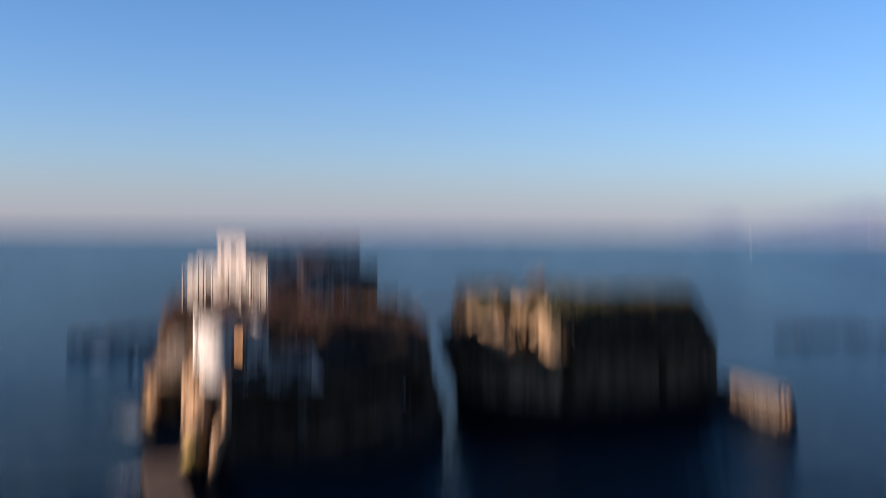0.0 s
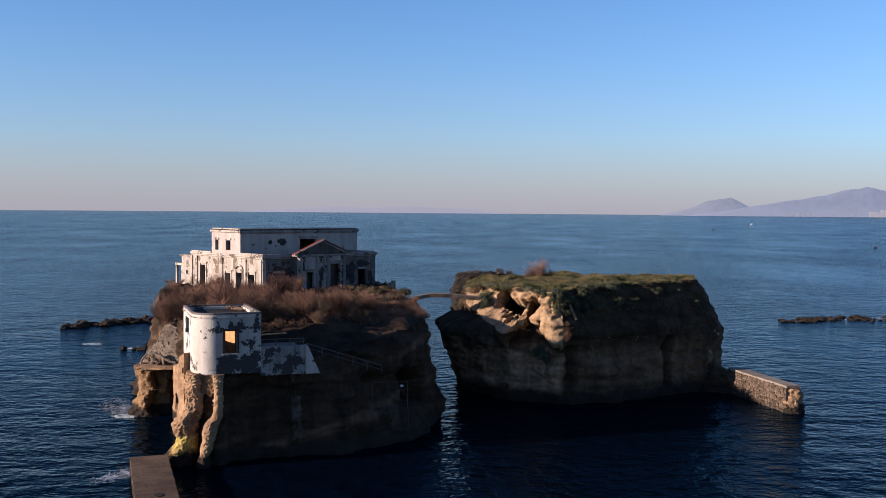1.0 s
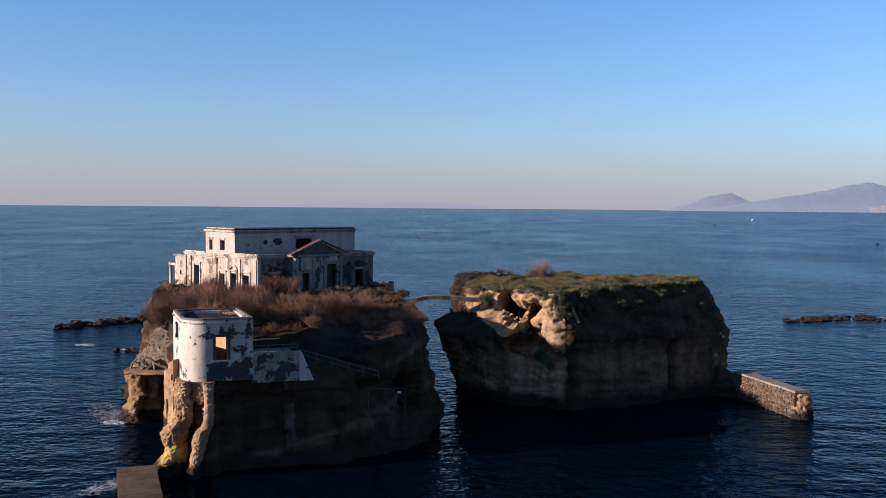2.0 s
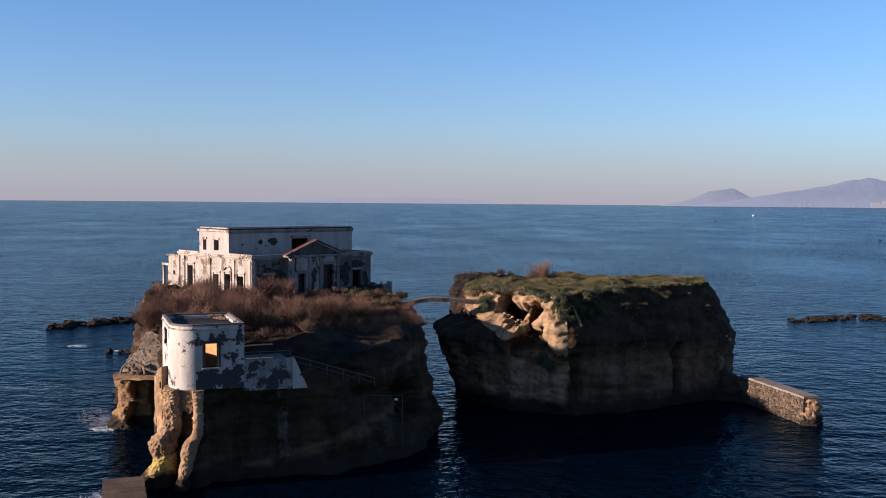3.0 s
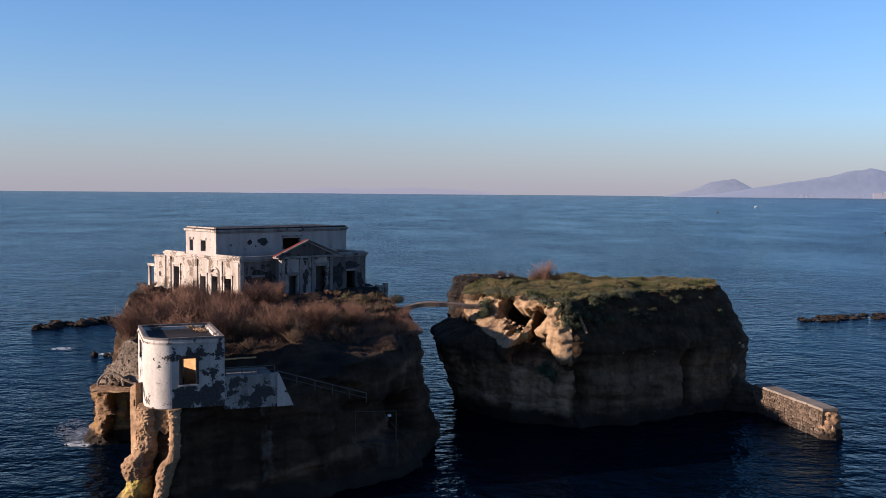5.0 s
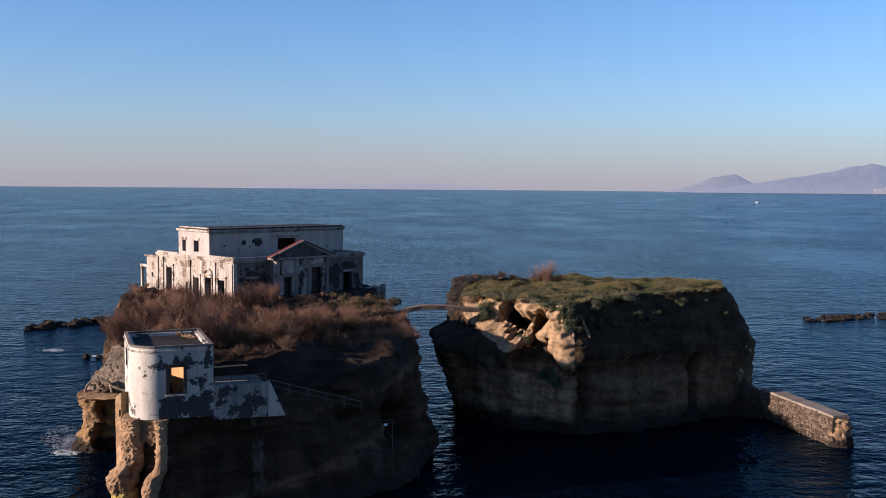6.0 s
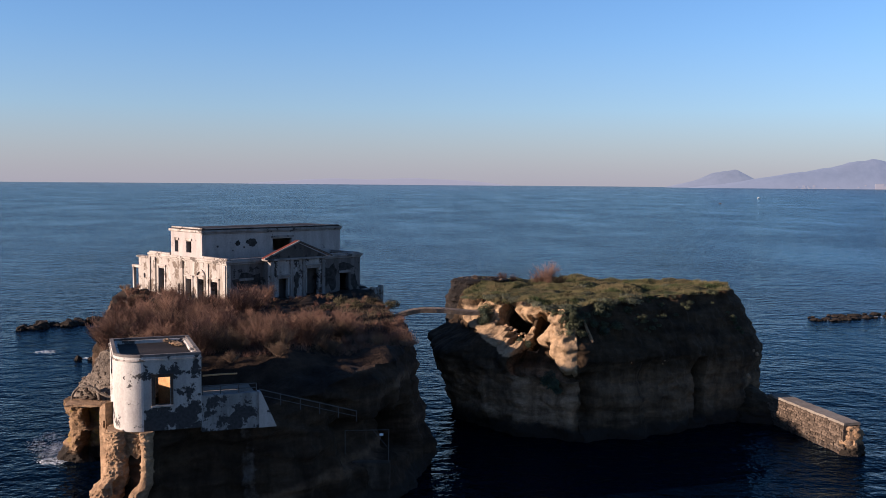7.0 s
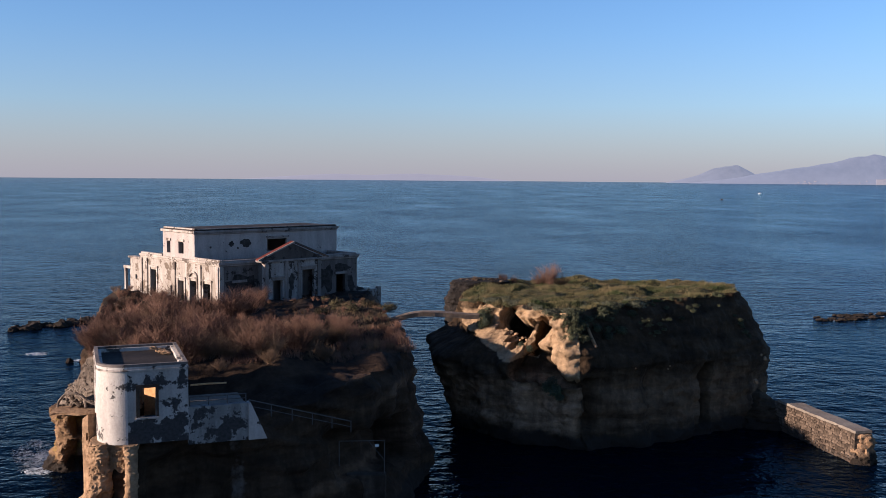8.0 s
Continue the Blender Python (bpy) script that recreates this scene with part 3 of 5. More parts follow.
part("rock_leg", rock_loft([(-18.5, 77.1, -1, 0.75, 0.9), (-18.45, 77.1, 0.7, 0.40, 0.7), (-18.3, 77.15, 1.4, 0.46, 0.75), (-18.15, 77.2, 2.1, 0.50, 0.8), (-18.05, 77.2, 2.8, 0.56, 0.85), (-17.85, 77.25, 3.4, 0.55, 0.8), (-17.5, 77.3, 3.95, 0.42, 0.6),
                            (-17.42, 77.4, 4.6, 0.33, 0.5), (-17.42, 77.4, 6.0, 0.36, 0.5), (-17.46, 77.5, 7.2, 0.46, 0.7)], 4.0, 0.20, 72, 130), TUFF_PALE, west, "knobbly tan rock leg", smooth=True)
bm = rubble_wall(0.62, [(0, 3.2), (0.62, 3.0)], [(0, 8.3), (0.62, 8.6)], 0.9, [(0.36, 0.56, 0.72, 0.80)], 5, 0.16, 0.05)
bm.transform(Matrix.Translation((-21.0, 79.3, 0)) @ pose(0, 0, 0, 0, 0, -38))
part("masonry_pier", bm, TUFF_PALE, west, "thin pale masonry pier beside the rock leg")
leg_rng = random.Random(17)
for i in range(56):
    right = i % 5 < 2
    a, z = leg_rng.uniform(2.6, 6.2), leg_rng.uniform(4.3 if right else 5.2, 7.1)
    cx, cy, rx, ry = (-17.42, 77.4, 0.34, 0.50) if right else (-19.4, 78.6, 0.82 + 0.12 * (z > 6.5), 1.20)
    k = leg_rng.uniform(0.07, 0.15)
    bm = bmesh.new()
    boulder(bm, (cx + rx * math.cos(a), cy + ry * math.sin(a), z), (k * 1.3, k, k * 0.8), i * 3.7, sub=1)
    part("stone", bm, TUFF_FRESH if i % 3 == 0 else TUFF_PALE, west)


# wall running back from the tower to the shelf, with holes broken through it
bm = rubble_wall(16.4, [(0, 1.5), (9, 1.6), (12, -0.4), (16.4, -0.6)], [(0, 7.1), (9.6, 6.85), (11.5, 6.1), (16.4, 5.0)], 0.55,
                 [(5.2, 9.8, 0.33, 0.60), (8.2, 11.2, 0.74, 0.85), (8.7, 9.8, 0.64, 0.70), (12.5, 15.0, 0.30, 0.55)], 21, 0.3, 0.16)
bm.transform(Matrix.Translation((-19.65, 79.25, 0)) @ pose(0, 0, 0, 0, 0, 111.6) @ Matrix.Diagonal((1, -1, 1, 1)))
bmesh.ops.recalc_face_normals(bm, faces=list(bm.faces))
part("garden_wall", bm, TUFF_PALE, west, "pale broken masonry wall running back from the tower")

# gabled wall over the shelf on the sunny side
bm = rubble_wall(4.9, [(0, 4.5), (4.9, 4.4)], [(0, 4.9), (0.55, 5.6), (1.0, 6.4), (1.75, 7.0), (2.1, 8.0), (2.6, 8.85), (3.1, 8.75), (3.9, 8.4), (4.9, 7.9)], 0.7,
                 [(2.35, 2.5, 0.56, 0.66), (3.05, 3.2, 0.52, 0.62)], 33, 0.22, 0.08)
for v in bm.verts:
    v.co.y += 0.16 * (v.co.z - 4.5)
bm.transform(Matrix.Translation((-29.75, 97.0, 0)) @ pose(0, 0, 0, 0, 0, -16))
part("retaining_wall", bm, WALL_GREY, west, "grey-brown rubble wall rising to a broken gable")
wall_rng = random.Random(8)
for i in range(110):
    u = wall_rng.uniform(0.7, 4.8)
    high = graded([(0, 4.9), (0.55, 5.6), (1.0, 6.4), (1.75, 7.0), (2.1, 8.0), (2.6, 8.7), (3.9, 8.3), (4.9, 7.8)], u)
    z = wall_rng.uniform(4.9, high)
    k = wall_rng.uniform(0.09, 0.19)
    bm = bmesh.new()
    boulder(bm, (u, 0.16 * (z - 4.5) + 0.02, z), (k * 1.3, 0.09, k * 0.8), i * 1.9, sub=1)
    bm.transform(Matrix.Translation((-29.75, 97.0, 0)) @ pose(0, 0, 0, 0, 0, -16))
    part("stone", bm, WALL_GREY if i % 3 else MASONRY_DRY, west)
# rubble filling the small arch at its foot, and the arch's rim
rr = random.Random(12)
for i in range(26):
    a, q = rr.uniform(0.05, 3.09), rr.random() ** 0.6
    k = rr.uniform(0.10, 0.19)
    bm = bmesh.new()
    boulder(bm, (-28.05 + 0.95 * q * math.cos(a), 95.95 + 0.16 * (1 - q) - 0.1 * rr.random(), 4.98 + 0.85 * q * math.sin(a)), (k * 1.2, k, k * 0.85), i * 4.1, sub=1)
    part("stone", bm, MASONRY, west)
part("rubble_arch", tube([(-28.05 + 1.12 * math.cos(math.pi * k / 12), 95.85, 4.95 + (1.05 + 0.05 * (k % 3)) * math.sin(math.pi * k / 12)) for k in range(13)], 0.13, 0.10, 7), WALL_GREY, west, "rim of a small rubble-filled arch")
part("sloping_coping", tube([(-27.35, 95.8, 5.95), (-26.8, 95.75, 5.5), (-26.2, 95.7, 5.25), (-25.7, 95.7, 5.15)], 0.14, 0.10, 6), WALL_GREY, west, "thin sloping stone coping")
bm = boxes((0, 4.0, 0, 2.3, 0, 0.17))
bmesh.ops.subdivide_edges(bm, edges=list(bm.edges), cuts=9, use_grid_fill=True)
for v in bm.verts:
    n = noise.noise_vector(v.co * 1.3) * 0.20 + noise.noise_vector(v.co * 4.0) * 0.07
    v.co += Vector((n.x, n.y, n.z * 0.35))
bm.transform(Matrix.Translation((-29.2, 94.3, 4.69)) @ pose(0, 0, 0, 0, 0, 3))
part("shelf", bm, TUFF_PALE, west, "thin broken stone shelf")
part("rock_leg", rock_loft([(-28.4, 97.0, -1, 2.6, 2.2), (-28.4, 97.0, 0.2, 2.1, 2.0), (-28.3, 97.0, 0.9, 1.85, 1.85), (-28.1, 97.0, 1.7, 1.65, 1.75), (-28.05, 97.0, 2.5, 1.6, 1.7),
                            (-28.1, 97.0, 3.4, 1.65, 1.8), (-28.2, 97.0, 4.2, 1.75, 1.9), (-28.2, 97.0, 4.8, 1.8, 1.9)], 12.0, 0.15, 70, 80,
                           [(-27.1, 95.2, 3.6, 1.05, 1.7), (-27.5, 95.1, 1.3, 1.25, 1.9), (-26.6, 95.6, 0.9, 1.1, 1.5)]), TUFF_YELLOW, west, "sea-worn hollowed rock leg with yellow lichen", smooth=True)
# low broken wall holding the ground below the villa's sunny side
bm = rubble_wall(12.0, [(0, -2.8), (12, -2.8)], [(0, -0.6), (2.5, -0.1), (3.6, -0.9), (6.5, -0.2), (8.0, -1.0), (9.5, -0.3), (12, -0.7)], 0.4, [(4.8, 5.6, 0.35, 0.8)], 3, 0.3, 0.12)
bm.transform(VILLA @ Matrix.Translation((-4.4, 14.0, 0)) @ pose(0, 0, 0, 0, 0, -90))
part("broken_wall", bm, PLASTER_VILLA, west, "broken white wall below the villa")
# broken white walls among the shrubs below the villa
for x, y, wide, turn in ((-28.4, 113.0, 1.9, 20), (-26.7, 114.2, 1.6, 35), (-29.9, 112.0, 1.3, 10)):
    bm = rubble_wall(wide, [(0, -0.6), (wide, -0.6)], [(0, 0.8), (wide * 0.5, 1.6), (wide, 1.0)], 0.45, [], x, 0.2, 0.10)
    bm.transform(Matrix.Translation((x, y, ground_west(x, y))) @ pose(0, 0, 0, 0, 0, turn))
    part("broken_wall", bm, PLASTER_VILLA, west, "stump of a white plastered wall")



def top_east(x, y):
    z = 11.40 + 0.30 * smoothstep(6, 12, x) + 0.45 * window(x, 5.0, 8.5, 2.0) + 0.55 * smoothstep(12, 19, x) + 0.15 * smoothstep(20, 30, x)
    return z - 0.75 * smoothstep(13, 20, x) * smoothstep(112, 129, y)


def ground_east(x, y):
    return top_east(x, y) + 0.5 * fbm(x * 0.35, y * 0.35, 7.7, 5)


def profile_east(h):
    """Steep overgrown brow, a lip half-way, a smooth undercut wall down to the sea."""
    if h > 0.55:
        return 2.7 * (1 - smoothstep(0.45, 1.0, h))
    return 2.56 - 0.6 * (1 - smoothstep(0.35, 0.55, h)) * smoothstep(0.0, 0.25, h)


FACE = (0.685, -0.728)  # the way along the western face of the turf islet, from the bridge to its corner


def along_face(x, y):
    return (x - 3.4) * FACE[0] + (y - 110.9) * FACE[1]


LIP = [(-2.0, 10.2), (-1.0, 9.9), (1.3, 9.1), (3.8, 8.35), (5.8, 7.55), (7.3, 7.4), (7.7, 8.3), (9.6, 8.9)]
BUTTRESS = [(5.2, 13.0), (5.6, 12.3), (6.5, 11.3), (7.7, 10.45), (9.1, 10.35), (10.4, 10.2), (11.0, 9.8), (11.4, 9.3)]


def carve_east(x, y, z):
    """Ruined chambers cut in the western face: a sloping bank, a broken wall with gaps and an arch, and a buttress at the corner."""
    c = inward = deep = 0.0
    s = along_face(x, y)
    if y < 113 and x < 12.6 and s > -2.5:
        u = s + 0.16 * fbm(z * 1.1, s * 0.5, 2.0, 2)
        w = z + 0.18 * fbm(s * 1.1, z * 0.5, 9.0, 2)
        lip, butt = graded(LIP, u), graded(BUTTRESS, w)
        free = 1 - smoothstep(butt - 0.15, butt + 0.1, u)
        # the bank rising from the lip to the foot of the wall, then the wall
        bank = min(1.5, max(0.0, w - lip) * (1.8 - 0.7 * smoothstep(2.5, 6.0, u))) * free
        inward += bank * smoothstep(-2.0, -0.8, s)
        # a gap, the void under a hanging panel, a jamb and an arched doorway
        deep = 5.5 * free * max(window(s, 2.9, 4.35, 0.04) * window(z, 9.4, 11.45, 0.04),
                                window(s, 4.2, 6.4, 0.04) * window(z, 9.1 if s < 5.0 else 8.7 if s < 5.7 else 8.2, 10.75 if s < 5.2 else 10.5 if s < 5.8 else 10.3, 0.04),
                                window(s, 6.35, 7.1, 0.04) * window(z, 8.5, 10.5, 0.04) * 0.25,
                                window(s, 7.2, 8.65, 0.04) * window(z, 8.4, 10.95 - 0.9 * max(0.0, abs(s - 7.9) - 0.3) ** 1.5, 0.04),
                                window(u, 7.2, 13.0, 0.12) * window(w, 5.7, 8.6, 0.2) * 0.5)
        # the gully between the bank's foot and the buttress, going down to the sea
        inward += 0.7 * window(u, 9.0, 11.4, 1.2) * window(w, -3.0, 5.0, 1.2)
        # broken courses in the wall
        rugged = smoothstep(lip - 0.5, lip + 0.2, w)
        c += rugged * (0.45 * max(0.0, fbm(x * 0.9, y * 0.9, z * 1.1, 5)) + 0.30 * abs(fbm(x * 2.1, y * 2.1, z * 2.1, 4)) + 0.30 * fbm(x * 3.5, y * 3.5, z * 1.8, 3))
        c -= 0.35 * window(u, 0.9, 2.8, 0.25) * window(w, 9.3, 13, 0.3)
        # under the beak of the buttress the corner has broken away
        c += 1.0 * (1 - free) * (1 - smoothstep(5.3, 5.9, w)) * smoothstep(1.5, 4.5, w)
    if y < 113 and 9.5 < x < 40:
        f = (x - 12.3) * 0.836 + (y - 102.4) * 0.548
        zz = z + 0.35 * fbm(f * 0.5, 2.0, 5.0, 3)
        # hollowed a little under a harder bed half-way up
        c += 0.25 * window(zz, 5.2 - 0.05 * f, 6.3 - 0.05 * f, 0.5) * window(f, 0.0, 13.0, 1.0)
        # alcoves and flutes in the wall below
        c -= 0.35 * smoothstep(6.6, 7.0, zz) * (1 - smoothstep(7.4, 9.4, zz)) * window(f, 1.2, 13.0, 1.2)
        c += 2.4 * window(f + 0.3 * noise.noise((z * 0.7, 0, 0)), 0.6, 1.9, 0.35) * window(z, 2.2, 5.5, 0.8)
        c += 2.0 * window(f + 0.4 * noise.noise((z * 0.6, 3, 0)), 13.6, 14.4, 0.5) * window(z, 1.4, 6.0, 0.8)
        c -= 0.5 * window(f, 4.6, 6.2, 1.3) * window(z, 0.5, 4.5, 1.5) + 0.5 * window(f, 9.3, 11.5, 1.5) * window(z, 0.2, 4.8, 1.5)
    return c, FACE[1] * -inward + 0.28 * deep, FACE[0] * inward + 0.96 * deep, -0.33 * deep


EAST = [(10.6, 103.15, 0.16, 0), (11.35, 102.6, 0.14, 0), (12.0, 102.8, 0.22, 0), (14.6, 104.6, 0.50, 0), (19, 107.1, 0.70, 0), (24.5, 110.3, 0.78, 0), (29.4, 113.6, 0.70, 0), (31.0, 119.5, 0.75, 0),
        (29.5, 126, 0.8, 0), (20, 130.5, 0.6, 0), (11, 130, 0.6, 0), (5.5, 126, 0.7, 0), (3.0, 121, 0.9, 0.8), (2.4, 116.5, 1.2, 1),
        (2.9, 111.4, 1.45, 0.95), (6.2, 107.9, 0.9, 0.25), (9.2, 104.7, 0.55, 0)]
cliff, cap = islet(EAST, top_east, profile_east, carve_east, 7.7, 820, 84, (16, 118), 0.85, lumps=0.5, rings=26)
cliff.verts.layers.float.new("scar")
cliff.verts.layers.float.new("toned")
scar, toned = cliff.verts.layers.float["scar"], cliff.verts.layers.float["toned"]
for v in cliff.verts:
    c = v.co
    q = along_face(c.x, c.y)
    low = graded(LIP, q) if q < 7.4 else max(5.5, 7.4 - 0.55 * (q - 7.4))
    into = (c.x - 3.4) * 0.728 + (c.y - 110.9) * 0.685
    # lower face brightened in colour, most on its western side; brow kept dark
    v[toned] = smoothstep(0.6, 2.2, c.z) * (1 - smoothstep(4.6, 6.6, c.z + 0.8 * fbm(c.x * 0.3, c.y * 0.3, 1.0, 3))) * (1 - 0.74 * smoothstep(11.0, 13.5, c.x))
    # sunlight in the colour: pale on lit parts, dark in vault and recesses
    if c.z < 8.6 and q > 7.3:
        low += 9.0 * (1 - smoothstep(-0.35, 0.1, q - graded(BUTTRESS, c.z)))
    v[scar] = (1 - smoothstep(1.9, 2.5, into)) * smoothstep(-0.5, 0.15, c.z - low) * (1 - smoothstep(12.2, 12.9, c.x)) * (1 - smoothstep(111.5, 113.5, c.y))
east = thing("rock_islet", Matrix(), "brown tuff islet with a flat grassy top", "islet", kind="structure")
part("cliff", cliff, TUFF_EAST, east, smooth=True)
part("turf", cap, TURF, east, "green and straw-coloured turf", smooth=True)
# block given the dark reef stone, its shade held in the colour
part("rock_block", rock_loft([(4.6, 123.2, 4, 3.6, 3.4), (4.6, 123.2, 7, 3.3, 3.2), (4.4, 123.2, 9.2, 3.0, 3.2), (4.5, 123.2, 10.4, 3.4, 3.2), (4.7, 123.2, 11.6, 3.1, 3.0), (4.8, 123.2, 12.25, 2.9, 2.8), (4.9, 123.2, 12.4, 2.2, 2.2)], 31.0, 0.16, 48, 44), REEF, east, "dark block of rock behind the footbridge", smooth=True)
for i in range(16):
    bm = bmesh.new()
    r = random.Random(i)
    s = r.uniform(0.08, 0.20)
    boulder(bm, (r.uniform(2.8, 7.2), r.uniform(121.2, 123.6), 12.42 + 0.1 * r.random()), (s * 1.6, s, s * 0.7), i * 3.0, sub=1)
    part("stone", bm, MASONRY, east)
part("rock_foot", rock_loft([(31.6, 112.2, -1, 3.2, 3.2), (31.5, 112.4, 0.6, 2.6, 2.8), (31.2, 112.9, 1.8, 1.9, 2.3), (30.6, 113.6, 2.9, 1.0, 1.4)], 44.0, 0.2), TUFF_EAST, east, "low dark rock where the sea wall starts", smooth=True)
for i, (x, y, z, r) in enumerate(((29.9, 109.6, 4.6, 0.24), (31.1, 111.0, 6.5, 0.20), (30.8, 111.2, 6.8, 0.13), (21.0, 105.6, 6.75, 0.07), (20.8, 105.5, 6.5, 0.06), (17.6, 103.6, 6.9, 0.05))):
    bm = bmesh.new()
    boulder(bm, (x, y, z), (r, r * 1.6, r * 1.2), i * 5.3, sub=1)
    part("pale_stone", bm, TUFF_PALE, east, "pale broken stone in the cliff")


bank_rng = random.Random(41)
for i in range(70):
    q = bank_rng.uniform(0.2, 6.8)
    back = bank_rng.uniform(0.1, 1.5)
    x, y = 3.4 + FACE[0] * q + 0.728 * back, 110.9 + FACE[1] * q + 0.685 * back
    k = bank_rng.uniform(0.07, 0.22)
    bm = bmesh.new()
    boulder(bm, (x, y, graded(LIP, q) + back / (1.8 - 0.7 * smoothstep(2.5, 6.0, q)) - 0.02), (k * 1.3, k, k * 0.8), i * 2.9, sub=1)
    part("stone", bm, TUFF_FRESH if i % 4 else MASONRY, east)


# ---- villa ----
villa = thing("ruined_villa", VILLA, "two-storey roofless-windowed white villa with peeling plaster", "house")
# local frame: x along the shaded portico front, y along the sunlit side, z from the villa's floor


def side_wall(name, x, y0, y1, z0, z1, holes, material, thick=0.45, outward=-1, ragged=0.02):
    """A wall along y whose outer face looks to -x (outward -1) or +x."""
    bm = wall_mesh(y1 - y0, z0, z1, thick, holes, ragged=ragged, seed=x + y0)
    if outward < 0:
        m = Matrix.Translation((x, y1, 0)) @ pose(0, 0, 0, 0, 0, -90)
    else:
        m = Matrix.Translation((x, y0, 0)) @ pose(0, 0, 0, 0, 0, 90)
    bm.transform(m)
    return part(name, bm, material, villa)


def mirrored(holes, length):
    return [(length - b, length - a, c, d) for a, b, c, d in holes]


SIDE = [(1.65, 2.95, 0.1, 2.25), (4.3, 5.55, 0.0, 2.35), (6.75, 7.95, 0.0, 2.2), (9.25, 9.65, 0.1, 1.55), (12.5, 13.75, 0.1, 2.95)]
W_SIDE = side_wall("side_wall", 0.0, 0.0, 16.0, -0.8, 4.45, mirrored(SIDE, 16.0), PLASTER_VILLA)
FRONT = [(14.6, 15.85, 0.1, 2.45), (1.6, 2.9, 0.2, 2.4)]
bm = wall_mesh(17.5 - 0.45, -0.8, 4.45, 0.45, [(a - 0.45, b - 0.45, c, d) for a, b, c, d in FRONT], ragged=0.02)
bm.transform(Matrix.Translation((0.45, 0, 0)))
W_FRONT = part("front_wall", bm, PLASTER_GRIMY_SHADED, villa)
side_wall("end_wall", 17.5, 0.45, 16.0, -0.8, 4.45, [(3, 4.2, 0.1, 2.4)], PLASTER_GRIMY_SHADED, outward=1)
bm = wall_mesh(17.5 - 0.9, -0.8, 4.45, 0.45)
bm.transform(Matrix.Translation((0.45, 15.55, 0)))
part("rear_wall", bm, PLASTER_VILLA, villa)
part("terrace_roof", boxes((0.45, 17.05, 0.45, 4.95, 4.05, 4.3), (0.45, 17.05, 11.2, 15.55, 4.05, 4.3), (17.06, 17.3, 0.5, 15.5, 4.05, 4.28)), ROOFING, villa, "dark felted flat roof")
part("floor_slab", boxes((0.45, 17.05, 0.45, 15.55, -0.6, -0.05)), CONCRETE, villa)
part("inner_wall", boxes((0.5, 17.0, 7.0, 7.3, 0, 4.0), (5.6, 5.9, 0.5, 6.95, 0, 4.0), (11.6, 11.9, 0.5, 6.95, 0, 4.0)), PLASTER_VILLA, villa)
part("front_cornice", boxes((-0.22, 17.75, -0.22, -0.003, 4.32, 4.56), (-0.12, 17.62, -0.12, -0.003, 4.14, 4.317), bevel=0.03), TRIM_SHADED, villa)
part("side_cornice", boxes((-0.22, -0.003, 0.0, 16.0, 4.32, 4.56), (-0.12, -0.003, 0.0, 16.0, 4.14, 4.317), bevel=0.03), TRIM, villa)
part("end_cornice", boxes((17.503, 17.75, 0.0, 16.0, 4.32, 4.56), bevel=0.03), TRIM_SHADED, villa)
part("front_parapet", boxes((0.403, 17.5, 0.0, 0.4, 4.453, 4.72), bevel=0.04), TRIM_SHADED, villa)
part("side_parapet", boxes((0.0, 0.4, 0.0, 4.9, 4.453, 4.78), bevel=0.04), TRIM, villa)
part("side_parapet", boxes((0.0, 0.4, 11.4, 16.0, 4.453, 4.72), bevel=0.04), TRIM, villa)
part("end_parapet", boxes((17.1, 17.5, 0.403, 4.9, 4.453, 4.72), bevel=0.04), TRIM_SHADED, villa)
# upper storey
UPPER = [(7.05 - 4.9, 8.1 - 4.9, 5.0, 6.2), (9.75 - 4.9, 10.5 - 4.9, 4.95, 6.2)]
W_UP_SIDE = side_wall("upper_side_wall", 0.12, 4.9, 11.3, 4.3, 7.4, mirrored(UPPER, 6.4), PLASTER_UPPER, 0.4)
bm = wall_mesh(18.0, 4.3, 7.4, 0.4, [(9.0 - 0.53, 11.6 - 0.53, 5.0, 6.3)], ragged=0.02, seed=4)
bm.transform(Matrix.Translation((0.53, 4.9, 0)))
W_UP_FRONT = part("upper_front_wall", bm, PLASTER_UPPER, villa)
side_wall("upper_end_wall", 18.53, 5.31, 11.3, 4.3, 7.4, [], PLASTER_UPPER, 0.4, 1)
bm = wall_mesh(17.6, 4.3, 7.4, 0.4)
bm.transform(Matrix.Translation((0.53, 10.9, 0)))
part("upper_rear_wall", bm, PLASTER_UPPER, villa)
part("upper_roof", boxes((0.15, 18.5, 4.95, 11.25, 7.403, 7.55)), ROOFING, villa, "dark flat roof")
part("upper_front_cornice", boxes((-0.08, 18.7, 4.70, 4.897, 7.2, 7.45), (0.0, 18.62, 4.78, 4.897, 7.04, 7.197), bevel=0.03), TRIM_SHADED, villa)
part("upper_side_cornice", boxes((-0.08, 0.117, 4.9, 11.45, 7.2, 7.45), bevel=0.03), TRIM, villa)
part("upper_end_cornice", boxes((18.533, 18.7, 4.9, 11.45, 7.2, 7.45), bevel=0.03), TRIM_SHADED, villa)
part("front_kerb", boxes((0.43, 18.5, 4.9, 5.15, 7.553, 7.66), bevel=0.03), TRIM_SHADED, villa)
part("side_kerb", boxes((0.13, 0.427, 4.9, 11.2, 7.553, 7.70), bevel=0.03), TRIM, villa)
